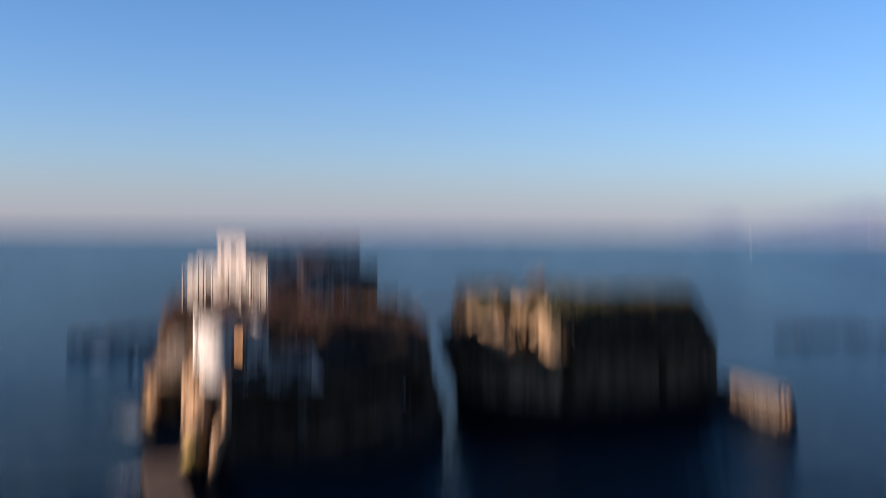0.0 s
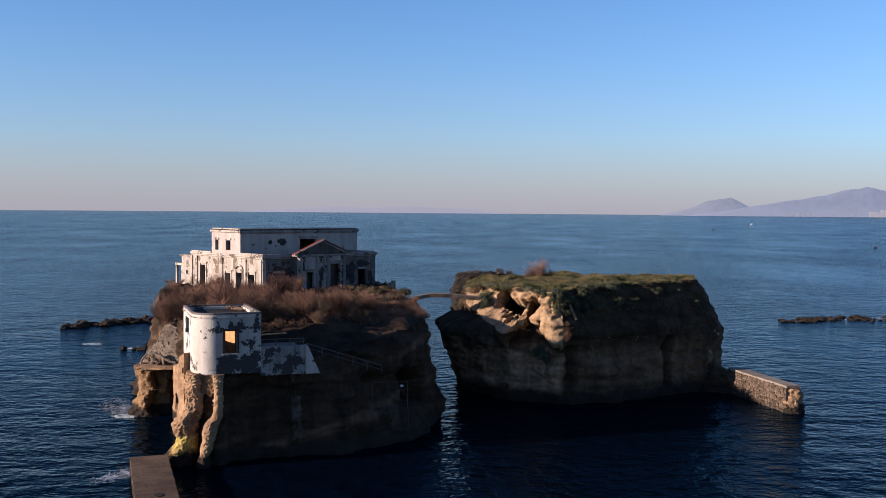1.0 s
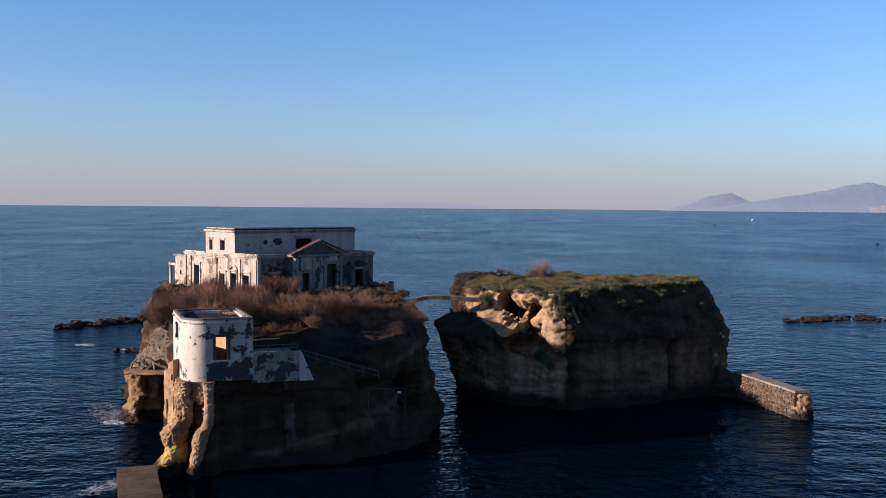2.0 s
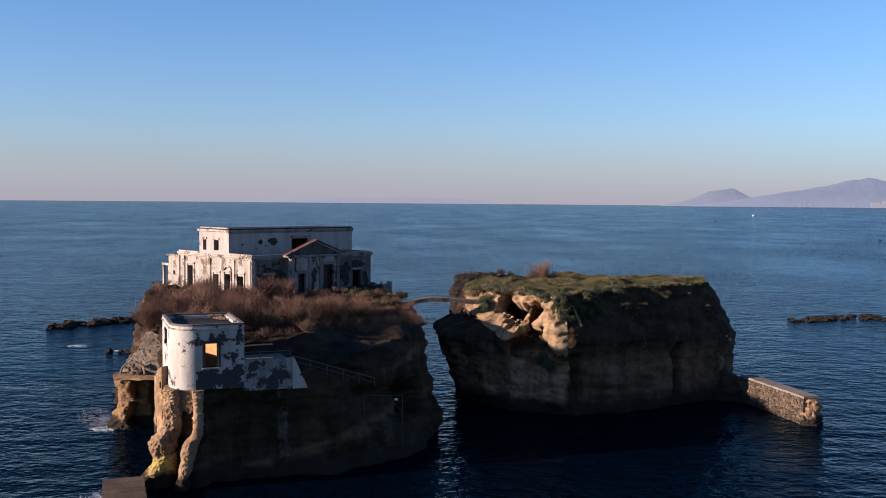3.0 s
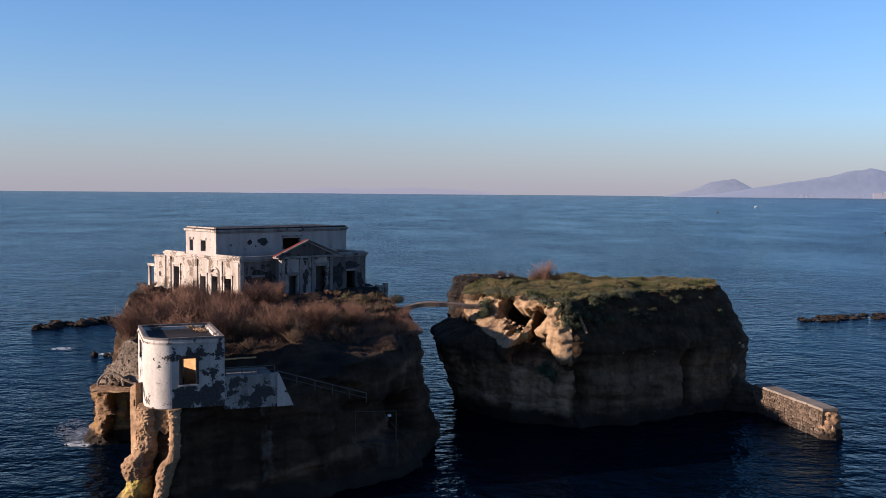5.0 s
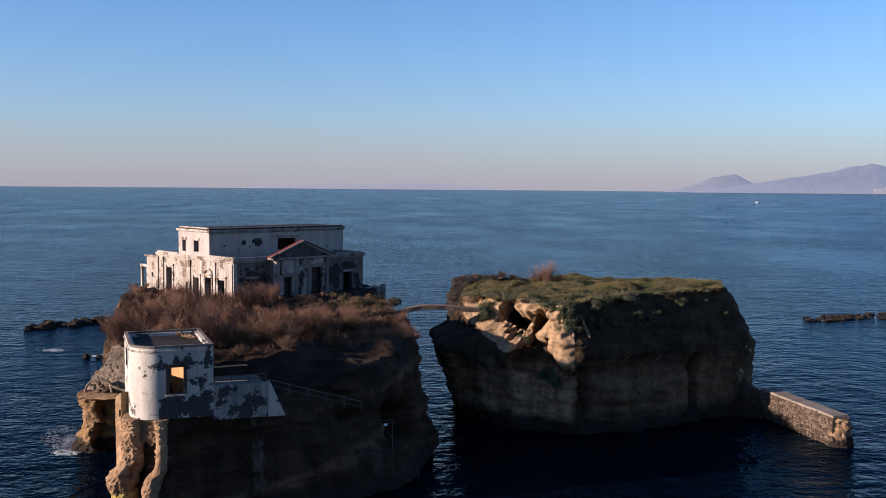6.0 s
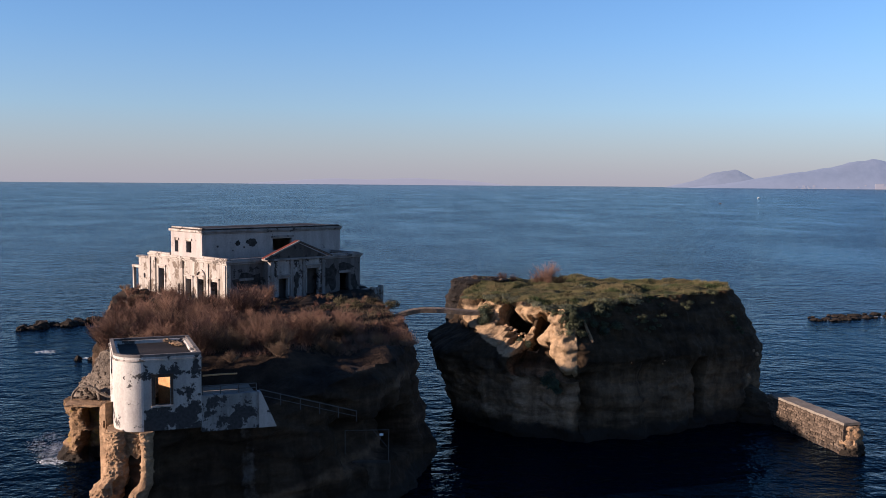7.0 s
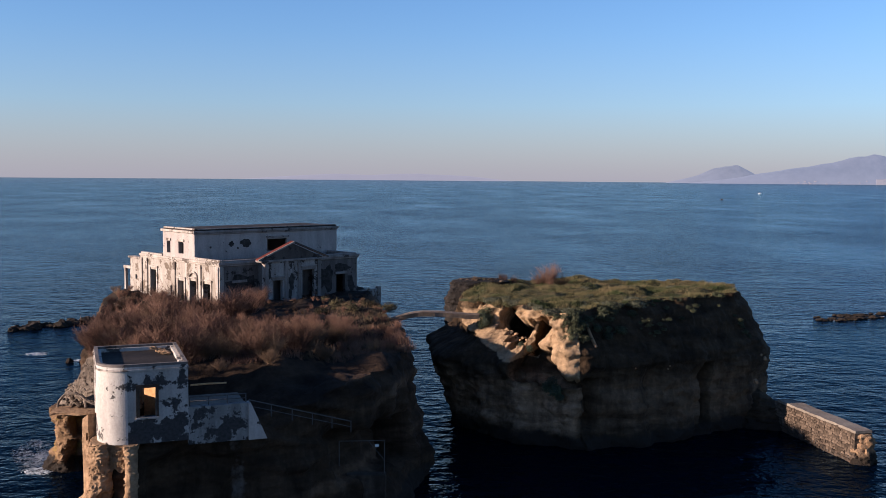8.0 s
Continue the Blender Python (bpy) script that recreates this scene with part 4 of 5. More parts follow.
# portico with its gable
PX0, PX1, PY = 4.4, 11.6, -1.2
bm = wall_mesh(PX1 - PX0, -0.8, 4.4, 0.4, [(5.5 - PX0, 6.65 - PX0, 0.1, 2.5), (9.15 - PX0, 10.7 - PX0, 0.1, 3.4)], ragged=0.02, seed=9)
bm.transform(Matrix.Translation((PX0, PY, 0)))
W_PORTICO = part("portico_wall", bm, PLASTER_PORTICO, villa)
part("portico_cheek", boxes((PX0, PX0 + 0.4, PY + 0.403, -0.003, -0.8, 4.4)), PLASTER_GRIMY_SHADED, villa)
part("portico_cheek", boxes((PX1 - 0.4, PX1, PY + 0.403, -0.003, -0.8, 4.4)), PLASTER_GRIMY_SHADED, villa)
bm = bmesh.new()
PEAK = (PX0 + PX1) / 2


def prism(bm, prof, y0, y1):
    a = [bm.verts.new((x, y0, z)) for x, z in prof]
    b = [bm.verts.new((x, y1, z)) for x, z in prof]
    n = len(prof)
    bm.faces.new(a)
    bm.faces.new(b[::-1])
    for i in range(n):
        bm.faces.new((a[(i + 1) % n], a[i], b[i], b[(i + 1) % n]))
    return bm


part("gable", prism(bm, [(PX0 - 0.2, 4.63), (PX1 + 0.2, 4.63), (PEAK, 6.2)], PY + 0.05, PY + 0.4), GABLE_DARK, villa, "dark gable")
part("gable_base", boxes((PX0 - 0.45, PX1 + 0.45, PY - 0.25, -0.29, 4.403, 4.626), bevel=0.03), TRIM_SHADED, villa)
for s in (-1, 1):
    bm = bmesh.new()
    ex = PEAK + s * ((PX1 - PX0) / 2 + 0.75)
    dx = s * 0.05
    prism(bm, [(ex, 4.64), (PEAK, 6.32), (PEAK, 6.46), (ex - dx, 4.78)], PY - 0.10, PY + 0.40)
    bmesh.ops.recalc_face_normals(bm, faces=list(bm.faces))
    # right slope and its cornice take dark colours in place of shade
    part("gable_roof", bm, REDTILE if s < 0 else ROOFING, villa, "worn red tiled roof slope" if s < 0 else "roof slope coloured dark for shade")
    bm = prism(bmesh.new(), [(ex + dx, 4.58), (PEAK, 6.28), (PEAK, 6.44), (ex + dx, 4.74)], PY - 0.26, PY - 0.105)
    bmesh.ops.recalc_face_normals(bm, faces=list(bm.faces))
    part("raking_cornice", bm, TRIM_SHADED if s < 0 else GABLE_DARK, villa)
# surrounds and pilasters
for a, b, c, d in SIDE[:3] + SIDE[4:]:
    part("window_surround", boxes((-0.10, -0.003, a - 0.24, a - 0.003, c, d + 0.25), (-0.10, -0.003, b + 0.003, b + 0.24, c, d + 0.25), (-0.16, -0.003, a - 0.3, b + 0.3, d + 0.253, d + 0.42), bevel=0.015), TRIM, W_SIDE)
bm = bmesh.new()
arched(bm, 4.2, 5.65, 2.45, 0, 0.14, 0.22)
bm.transform(Matrix.Translation((-0.143, 0, 0)) @ Matrix(((0, 1, 0, 0), (1, 0, 0, 0), (0, 0, 1, 0), (0, 0, 0, 1))))
bmesh.ops.recalc_face_normals(bm, faces=list(bm.faces))
part("arch_moulding", bm, TRIM, W_SIDE)
for y in (0.15, 3.4, 8.5, 14.4, 15.6):
    part("pilaster", boxes((-0.13, -0.003, y, y + 0.42, -0.6, 4.09), (-0.17, -0.003, y - 0.05, y + 0.47, 3.75, 3.95), bevel=0.012), TRIM, W_SIDE)
for x in (4.45, 6.9, 8.55, 11.1):
    part("pilaster", boxes((x, x + 0.42, PY - 0.12, PY - 0.003, -0.6, 4.38), (x - 0.05, x + 0.47, PY - 0.16, PY - 0.003, 3.95, 4.15), bevel=0.012), TRIM_SHADED, W_PORTICO)
for a, b, d in ((5.5, 6.65, 2.5), (9.15, 10.7, 3.4)):
    part("door_hood", boxes((a - 0.25, b + 0.25, PY - 0.2, PY - 0.003, d + 0.25, d + 0.42), (a - 0.15, b + 0.15, PY - 0.1, PY - 0.003, d + 0.003, d + 0.247), bevel=0.015), TRIM_SHADED, W_PORTICO)
for a, b, c, d in FRONT:
    part("door_hood", boxes((a - 0.2, b + 0.2, -0.14, -0.003, d + 0.05, d + 0.3), bevel=0.015), TRIM_SHADED, W_FRONT)
part("window_head", boxes((8.8, 11.8, 4.8, 4.897, 6.4, 6.62), bevel=0.02), TRIM_SHADED, W_UP_FRONT)
for y0, y1 in ((7.05, 8.1), (9.75, 10.5)):
    part("window_head", boxes((0.0, 0.117, y0 - 0.15, y1 + 0.15, 6.25, 6.5), bevel=0.02), TRIM, W_UP_SIDE)
# yard wall at the far end of the front
part("yard_wall", boxes((17.6, 20.6, -0.3, 0.0, -1.2, 0.5), (20.3, 20.75, -0.4, 0.1, -1.2, 0.75), bevel=0.03), PLASTER_VILLA, villa)
# dark patches where the coat fell from the front
def bare_patch(x, z, rx, rz, y, seed):
    bm = bmesh.new()
    rim = []
    for k in range(22):
        a = 2 * math.pi * k / 22
        w = 1 + 0.7 * fbm(math.cos(a) * 1.2 + seed, math.sin(a) * 1.2, seed, 4)
        rim.append((x + rx * w * math.cos(a), z + rz * w * math.sin(a)))
    prism(bm, rim, y - 0.012, y - 0.002)
    bmesh.ops.recalc_face_normals(bm, faces=list(bm.faces))
    part("bare_patch", bm, BARE, W_UP_FRONT if z > 4.5 else W_PORTICO if y < -0.5 else W_FRONT, "dark bare masonry patch")


for x, z, rx, rz, y, seed in ((4.5, 5.95, 0.30, 0.28, 4.9, 1.0), (6.2, 5.95, 0.55, 0.45, 4.9, 2.0), (5.3, 5.5, 0.12, 0.1, 4.9, 3.0), (2.0, 5.7, 0.13, 0.1, 4.9, 4.0),
                              (7.75, 2.3, 0.40, 0.75, PY, 6.0), (7.5, 1.0, 0.3, 0.5, PY, 7.0), (5.0, 3.3, 0.2, 0.6, PY, 8.0), (2.6, 2.3, 1.7, 0.85, 0.0, 9.0), (13.2, 2.1, 1.0, 1.3, 0.0, 11.0), (15.3, 3.1, 1.3, 0.5, 0.0, 12.0), (16.6, 1.4, 0.5, 0.9, 0.0, 13.0)):
    bare_patch(x, z, rx, rz, y, seed)
# lower wing past the side wall
side_wall("wing_wall", 0.0, 16.003, 18.4, -0.8, 3.9, mirrored([(0.9, 1.3, 1.6, 2.1)], 2.4), PLASTER_VILLA)
part("wing_body", boxes((0.453, 4.0, 16.003, 18.4, -0.8, 3.7)), PLASTER_VILLA, villa)
part("wing_cornice", boxes((-0.2, 0.6, 16.05, 18.6, 3.903, 4.1), bevel=0.03), TRIM, villa)
part("porch_frame", boxes((0.2, 0.5, 18.6, 18.9, -1.2, 2.6), (0.2, 0.5, 20.0, 20.3, -1.2, 2.6), (0.15, 0.55, 18.5, 20.4, 2.603, 2.9), bevel=0.02), TRIM, villa)


# ---- tower on the seaward corner ----
TOWER = pose(-19.15, 76.75, 7.2, 0, 0, 21)
tower = thing("corner_tower", TOWER, "small white tower with a rounded corner and peeling plaster", "tower")
TW, TD, TR, TH = 5.2, 7.2, 1.7, 4.65


def rounded_loop(w, d, r, inset=0.0, n=14):
    """Outline of the tower, with one round corner at the origin."""
    pts = [(w - inset, inset), (w - inset, d - inset), (inset, d - inset)]
    rr = r - inset
    for i in range(n + 1):
        a = math.pi + (math.pi / 2) * i / n
        pts.append((r + rr * math.cos(a), r + rr * math.sin(a)))
    return pts


def ring_mesh(outer, inner, z0, z1):
    bm = bmesh.new()
    n = len(outer)
    v = [[bm.verts.new((x, y, z)) for x, y in loop] for loop, z in ((outer, z0), (outer, z1), (inner, z1), (inner, z0))]
    for a, b in ((0, 1), (1, 2), (2, 3), (3, 0)):
        for i in range(n):
            k = (i + 1) % n
            bm.faces.new((v[a][i], v[a][k], v[b][k], v[b][i]))
    bmesh.ops.recalc_face_normals(bm, faces=list(bm.faces))
    return bm


# front wall with the window, then the curved corner and the other sides
WIN = (2.4, 3.32, 1.6, 3.36)
bm = wall_mesh(TW - TR, 0, TH, 0.4, [(WIN[0] - TR, WIN[1] - TR, WIN[2], WIN[3])], step=0.6, ragged=0.015)
bm.transform(Matrix.Translation((TR, 0, 0)))
part("front_wall", bm, PLASTER_DADO, tower)
bm = bmesh.new()
prev = None
N = 20
for i in range(N + 1):
    a = math.pi + (math.pi / 2) * i / N
    ring = [bm.verts.new((TR + rr * math.cos(a), TR + rr * math.sin(a), z)) for rr, z in ((TR, 0), (TR, TH), (TR - 0.4, TH), (TR - 0.4, 0))]
    if prev:
        for k in range(4):
            bm.faces.new((prev[k], prev[(k + 1) % 4], ring[(k + 1) % 4], ring[k]))
    else:
        bm.faces.new(ring)
    prev = ring
bm.faces.new(prev[::-1])
bmesh.ops.recalc_face_normals(bm, faces=list(bm.faces))
part("round_corner", bm, PLASTER_TOWER, tower, smooth=False)
bm = wall_mesh(TD - TR, 0, TH, 0.4, [(1.7, 3.9, 2.75, 4.1)], step=0.6, ragged=0.015, seed=3)
bm.transform(Matrix.Translation((0, TD, 0)) @ pose(0, 0, 0, 0, 0, -90))
part("side_wall", bm, PLASTER_TOWER, tower)
bm = wall_mesh(TD - 0.8, 0, TH, 0.4, [(2.0, 3.0, 0.3, 2.4)], step=0.6, seed=5)
bm.transform(Matrix.Translation((TW, 0.4, 0)) @ pose(0, 0, 0, 0, 0, 90))
part("inner_side_wall", bm, PLASTER_TOWER, tower)
bm = wall_mesh(TW - 0.4, 0, TH, 0.4, step=0.6, seed=6)
bm.transform(Matrix.Translation((0.4, TD - 0.4, 0)))
part("rear_wall", bm, PLASTER_TOWER, tower)
lo = rounded_loop(TW, TD, TR, -0.07)
part("cornice", ring_mesh(lo, rounded_loop(TW, TD, TR, 0.0), TH - 0.26, TH - 0.16), TRIM, tower)
part("parapet", ring_mesh(rounded_loop(TW, TD, TR, 0.0), rounded_loop(TW, TD, TR, 0.222), TH + 0.003, TH + 0.15), PLASTER_GRIMY_SHADED, tower, "grimy chipped parapet")
bm = bmesh.new()
loop = rounded_loop(TW, TD, TR, 0.225)
upper, lower = ([bm.verts.new((x, y, TH + dz)) for x, y in loop] for dz in (-0.22, -0.5))
bm.faces.new(upper)
bm.faces.new(lower[::-1])
for i in range(len(loop)):
    k = (i + 1) % len(loop)
    bm.faces.new((lower[i], lower[k], upper[k], upper[i]))
part("roof", bm, ROOFING, tower, "dark felted flat roof")
FRAME = part("window_frame", boxes((WIN[0] - 0.22, WIN[0] - 0.003, -0.05, 0.1, WIN[2], WIN[3] + 0.2), (WIN[1] + 0.003, WIN[1] + 0.16, -0.05, 0.1, WIN[2], WIN[3] + 0.2), (WIN[0], WIN[1], -0.05, 0.1, WIN[3] + 0.003, WIN[3] + 0.2)), DARKWOOD, tower, "dark stained window surround")
part("inner_wall", boxes((0, 0.95, 0, 0.1, 0.13, 4.3), m=pose(2.9, 4.0, 0, 0, 0, -36)), SHUTTER, tower, "warm ochre inner wall seen through the window")
part("sill", boxes((WIN[0] - 0.25, WIN[1] + 0.2, -0.10, 0.2, WIN[2] - 0.12, WIN[2] - 0.003), bevel=0.015), TRIM, FRAME, "chipped white sill")
part("floor", boxes((0.45, TW - 0.45, 0.45, TD - 0.45, 0.02, 0.12)), CONCRETE, tower)

# ragged masonry left under the round corner where the rock has gone
bm = bmesh.new()
rows = []
for j in range(9):
    z = -1.7 + 1.69 * j / 8
    row = []
    for i in range(25):
        a = radians(150) + radians(125) * i / 24
        rr = TR - 0.10 + 0.16 * fbm(a * 3, z * 2.2, 7.0, 4) - 0.25 * (1 - j / 8)
        row.append(bm.verts.new((TR + rr * math.cos(a), TR + rr * math.sin(a), z + (0.35 * noise.noise((a * 4, 0, 3)) if j == 0 else 0))))
    rows.append(row)
for q, s in zip(rows, rows[1:]):
    for i in range(24):
        bm.faces.new((q[i], q[i + 1], s[i + 1], s[i]))
bmesh.ops.solidify(bm, geom=list(bm.faces), thickness=0.35)
part("socle", bm, TUFF_PALE, tower, "ragged tan rubble masonry")

# terrace beside the tower
terrace = thing("terrace", TOWER @ pose(TW + 0.003, 0, 0), "peeling white terrace wall with a sloped buttress", "terrace", kind="structure")
part("retaining_wall", wall_mesh(3.6, -0.3, 2.0, 0.5, step=0.5, ragged=0.03, seed=8), PLASTER_TERRACE, terrace)
bm = bmesh.new()
prism(bm, [(3.603, -0.3), (4.75, -0.3), (3.75, 2.0), (3.603, 2.0)], -0.12, 0.6)
bmesh.ops.recalc_face_normals(bm, faces=list(bm.faces))
part("buttress", bm, PLASTER_UPPER, terrace, "paler sloped buttress")
part("terrace_floor", boxes((0, 3.7, 0.503, 5.0, 1.4, 1.6)), CONCRETE, terrace)


def railing(name, a, b, height, posts, label):
    """A pipe rail on posts from a to b."""
    a, b = Vector(a), Vector(b)
    ob = thing(name, Matrix.Translation(a), label, "railing")
    for i in range(posts):
        p = (b - a) * (i / (posts - 1))
        part("post", tube([p, p + Vector((0, 0, height))], 0.04), IRON, ob)
    up = Vector((0, 0, height))
    part("top_rail", tube([up - (b - a) * 0.01, b - a + up], 0.04), IRON, ob)
    up = Vector((0, 0, height * 0.5))
    part("mid_rail", tube([up, b - a + up], 0.025), IRON, ob)
    return ob


q = TOWER @ Vector((TW + 0.1, 0.25, 2.0))
r = TOWER @ Vector((TW + 3.5, 0.25, 2.0))
railing("terrace_railing", q, r, 0.55, 4, "low rusty pipe rail on the terrace wall")
q = TOWER @ Vector((TW + 3.75, 0.3, 1.35))
railing("stair_railing", q, (-5.1, 85.2, 6.0), 0.75, 6, "pale pipe rail beside the rock-cut stair")


# ---- jetty, breakwater and bridge ----
def sea_wall(name, a, b, width, z, label, material):
    """A masonry wall in the sea from a to b with a lighter coping."""
    a, b = Vector((*a, 0)), Vector((*b, 0))
    d = (b - a)
    m = Matrix.Translation(a) @ pose(0, 0, 0, 0, 0, math.degrees(math.atan2(d.y, d.x)))
    ob = thing(name, m, label, "sea wall", kind="structure")
    L = d.length
    bm = wall_mesh(L, -1.2, z - 0.22, width, step=0.35, ragged=0.10, seed=L)
    part("wall", bm, material, ob)
    return ob, L


breakwater, L = sea_wall("breakwater", (32.2, 110.4), (34.75, 99.2), 1.5, 2.75, "brown rubble sea wall with a pale coping", MASONRY)
part("coping", wall_mesh(L + 0.1, 2.533, 2.75, 1.55, step=0.3, ragged=0.05), CONCRETE, breakwater, "pale worn coping")
# rubble blocks of the breakwater's sunlit face
rb = random.Random(31)
block_meshes = []
for k in range(14):
    bm = boxes((0.0, rb.uniform(0.22, 0.58), -0.10, 0.10, 0.0, rb.uniform(0.17, 0.30)), bevel=0.025)
    for v in bm.verts:
        v.co += noise.noise_vector(v.co * 5.0 + Vector((k * 7.0, 0, 0))) * 0.085
    me = bpy.data.meshes.new("block")
    bm.to_mesh(me)
    bm.free()
    me.materials.append(RUBBLE if k < 11 else RUBBLE_WET)
    block_meshes.append((me, max(v.co.x for v in me.vertices)))
for course in range(11):
    z, x = -0.25 + 0.255 * course, rb.uniform(-0.3, 0.0)
    while x < L - 0.2:
        wet = z + rb.uniform(-0.25, 0.25) < 0.45
        me, wide = block_meshes[rb.randrange(11, 14) if wet else rb.randrange(11)]
        ob = new("block", me)
        ob.parent = breakwater
        ob.matrix_basis = pose(x, rb.uniform(0.0, 0.08), z + rb.uniform(-0.07, 0.05), rb.uniform(-6, 6), rb.uniform(-9, 9), rb.uniform(-5, 5))
        x += wide + 0.02
jetty, L = sea_wall("jetty", (-23.9, 75.9), (-17.6, 58.0), 2.75, 1.0, "low flat concrete jetty with a drain hole", MASONRY)
part("deck", wall_mesh(L + 0.1, 0.783, 1.0, 2.8, step=0.45, ragged=0.09), DECK, jetty, "brown worn concrete deck")

# dark disc just above the deck, painted in for the shade of a hole
def drain_disc():
    bm = bmesh.new()
    rim = [(11.0 + 0.42 * math.cos(0.3491 * k), 1.5 + 0.3 * math.sin(0.3491 * k)) for k in range(18)]
    top = [bm.verts.new((x, y, 1.03)) for x, y in rim]
    low = [bm.verts.new((x, y, 0.95)) for x, y in rim]
    bm.faces.new(top)
    for k in range(18):
        bm.faces.new((low[k], low[(k + 1) % 18], top[(k + 1) % 18], top[k]))
    return bm


bridge = thing("footbridge", Matrix(), "thin curved masonry footbridge between the islets", "bridge", kind="structure")
bm = bmesh.new()
prev = None
for i in range(25):
    t = i / 24
    x, y = -4.6 + 8.9 * t, 107.6 + 2.2 * t
    z = 10.15 + 0.85 * math.sin(1.571 * min(1.0, t / 0.45)) - 0.35 * smoothstep(0.45, 1.0, t)
    n = noise.noise_vector((x * 0.8, 0, 0)) * 0.05
    ring = [bm.verts.new((x + n.x, y + dy + n.y, z + dz + n.z)) for dy, dz in ((-0.65, 0), (0.65, 0), (0.6, -0.40), (-0.6, -0.40))]
    if prev:
        for k in range(4):
            bm.faces.new((prev[k], ring[k], ring[(k + 1) % 4], prev[(k + 1) % 4]))
    prev = ring
bmesh.ops.recalc_face_normals(bm, faces=list(bm.faces))
part("span", bm, MASONRY_DRY, bridge)
part("drain_shade", drain_disc(), ROOFING, jetty, "dark disc for the drain hole's shade")
part("broken_end", rock_loft([(11.45, 1.0, -1, 0.75, 1.05), (11.5, 1.0, 0.4, 0.62, 1.0), (11.45, 1.05, 1.2, 0.5, 0.92), (11.4, 1.0, 1.9, 0.42, 0.85), (11.3, 1.0, 2.45, 0.35, 0.8)], 23.0, 0.5, 30, 30), TUFF_PALE, breakwater, "broken rubble end of the wall", smooth=True)

for i in range(9):
    r = random.Random(70 + i)
    bm = bmesh.new()
    k = r.uniform(0.08, 0.2)
    boulder(bm, (TW - 0.7 + r.uniform(-0.9, 0.5), TD - 0.9 + r.uniform(-1.6, 0.6), TH - 0.17 + k * 0.5), (k * 1.3, k, k * 0.8), i * 2.0, sub=2)
    part("rubble_stone", bm, TUFF_PALE, tower)
beam = thing("wooden_beam", Matrix.Translation((-15.3, 83.0, 9.6)), "old reddish beam lying behind the terrace", "beam")
part("shaft", tube([(0, 0, 0), (1.2, 0.05, 0.10), (2.3, 0.1, 0.16)], 0.07, 0.06, 6), SHUTTER, beam)


# ---- far land ----
def ridge(name, line, depth, material, label, y, base=-2.0):
    """Hills far over the sea: a skyline of (x, height) at distance y, smoothed and roughened."""
    xs = np.linspace(line[0][0], line[-1][0], 181)
    hs = np.interp(xs, [p[0] for p in line], [p[1] for p in line])
    for _ in range(5):
        hs[1:-1] = (hs[:-2] + 2 * hs[1:-1] + hs[2:]) / 4
    ny = 14
    bm = bmesh.new()
    rows = []
    for j in range(ny + 1):
        v = j / ny
        row = []
        for x, h in zip(xs, hs):
            yy = y + depth * v
            h = h * math.sin(math.pi * min(1.0, v * 0.62)) ** 0.7
            h *= 1 + 0.07 * fbm(x * 0.012, yy * 0.012, 2.0, 5)
            row.append(bm.verts.new((x, yy, base + max(0.0, h))))
        rows.append(row)
    for a, b in zip(rows, rows[1:]):
        for i in range(len(xs) - 1):
            bm.faces.new((a[i], a[i + 1], b[i + 1], b[i]))
    return tagged(link_mesh(name, bm, material, True), label, "hills", kind="structure")


# hill colours with the distance haze already in their glow
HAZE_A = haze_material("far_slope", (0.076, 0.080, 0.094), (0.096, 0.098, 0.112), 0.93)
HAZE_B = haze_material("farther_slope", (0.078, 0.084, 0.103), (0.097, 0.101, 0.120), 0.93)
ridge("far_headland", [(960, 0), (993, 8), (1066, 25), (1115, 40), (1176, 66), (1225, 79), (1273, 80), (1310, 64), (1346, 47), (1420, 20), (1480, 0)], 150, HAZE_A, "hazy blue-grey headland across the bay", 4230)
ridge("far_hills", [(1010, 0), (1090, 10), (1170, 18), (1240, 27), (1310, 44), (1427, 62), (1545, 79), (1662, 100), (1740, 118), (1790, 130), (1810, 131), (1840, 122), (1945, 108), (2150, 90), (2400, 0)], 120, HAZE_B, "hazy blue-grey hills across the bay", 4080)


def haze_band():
    """Thin sea haze: glowing shell added all round the horizon, clear towards the top."""
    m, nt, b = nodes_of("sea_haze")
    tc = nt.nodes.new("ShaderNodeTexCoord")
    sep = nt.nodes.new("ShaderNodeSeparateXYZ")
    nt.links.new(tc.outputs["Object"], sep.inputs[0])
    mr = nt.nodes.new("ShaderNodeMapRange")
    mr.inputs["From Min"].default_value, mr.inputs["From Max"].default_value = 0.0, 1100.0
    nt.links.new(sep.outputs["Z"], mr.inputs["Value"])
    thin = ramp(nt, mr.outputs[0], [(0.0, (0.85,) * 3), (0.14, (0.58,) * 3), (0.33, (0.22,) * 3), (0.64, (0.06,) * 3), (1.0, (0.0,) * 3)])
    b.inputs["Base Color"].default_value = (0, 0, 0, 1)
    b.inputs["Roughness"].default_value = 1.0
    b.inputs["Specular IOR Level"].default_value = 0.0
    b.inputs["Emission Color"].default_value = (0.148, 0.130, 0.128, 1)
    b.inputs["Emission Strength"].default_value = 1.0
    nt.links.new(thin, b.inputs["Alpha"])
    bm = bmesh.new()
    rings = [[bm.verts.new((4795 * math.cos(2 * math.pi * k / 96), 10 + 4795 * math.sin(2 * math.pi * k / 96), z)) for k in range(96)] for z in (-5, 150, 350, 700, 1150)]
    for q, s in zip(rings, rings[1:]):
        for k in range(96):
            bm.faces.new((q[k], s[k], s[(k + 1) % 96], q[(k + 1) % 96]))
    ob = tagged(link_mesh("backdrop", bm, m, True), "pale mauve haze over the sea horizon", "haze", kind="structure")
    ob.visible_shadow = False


haze_band()


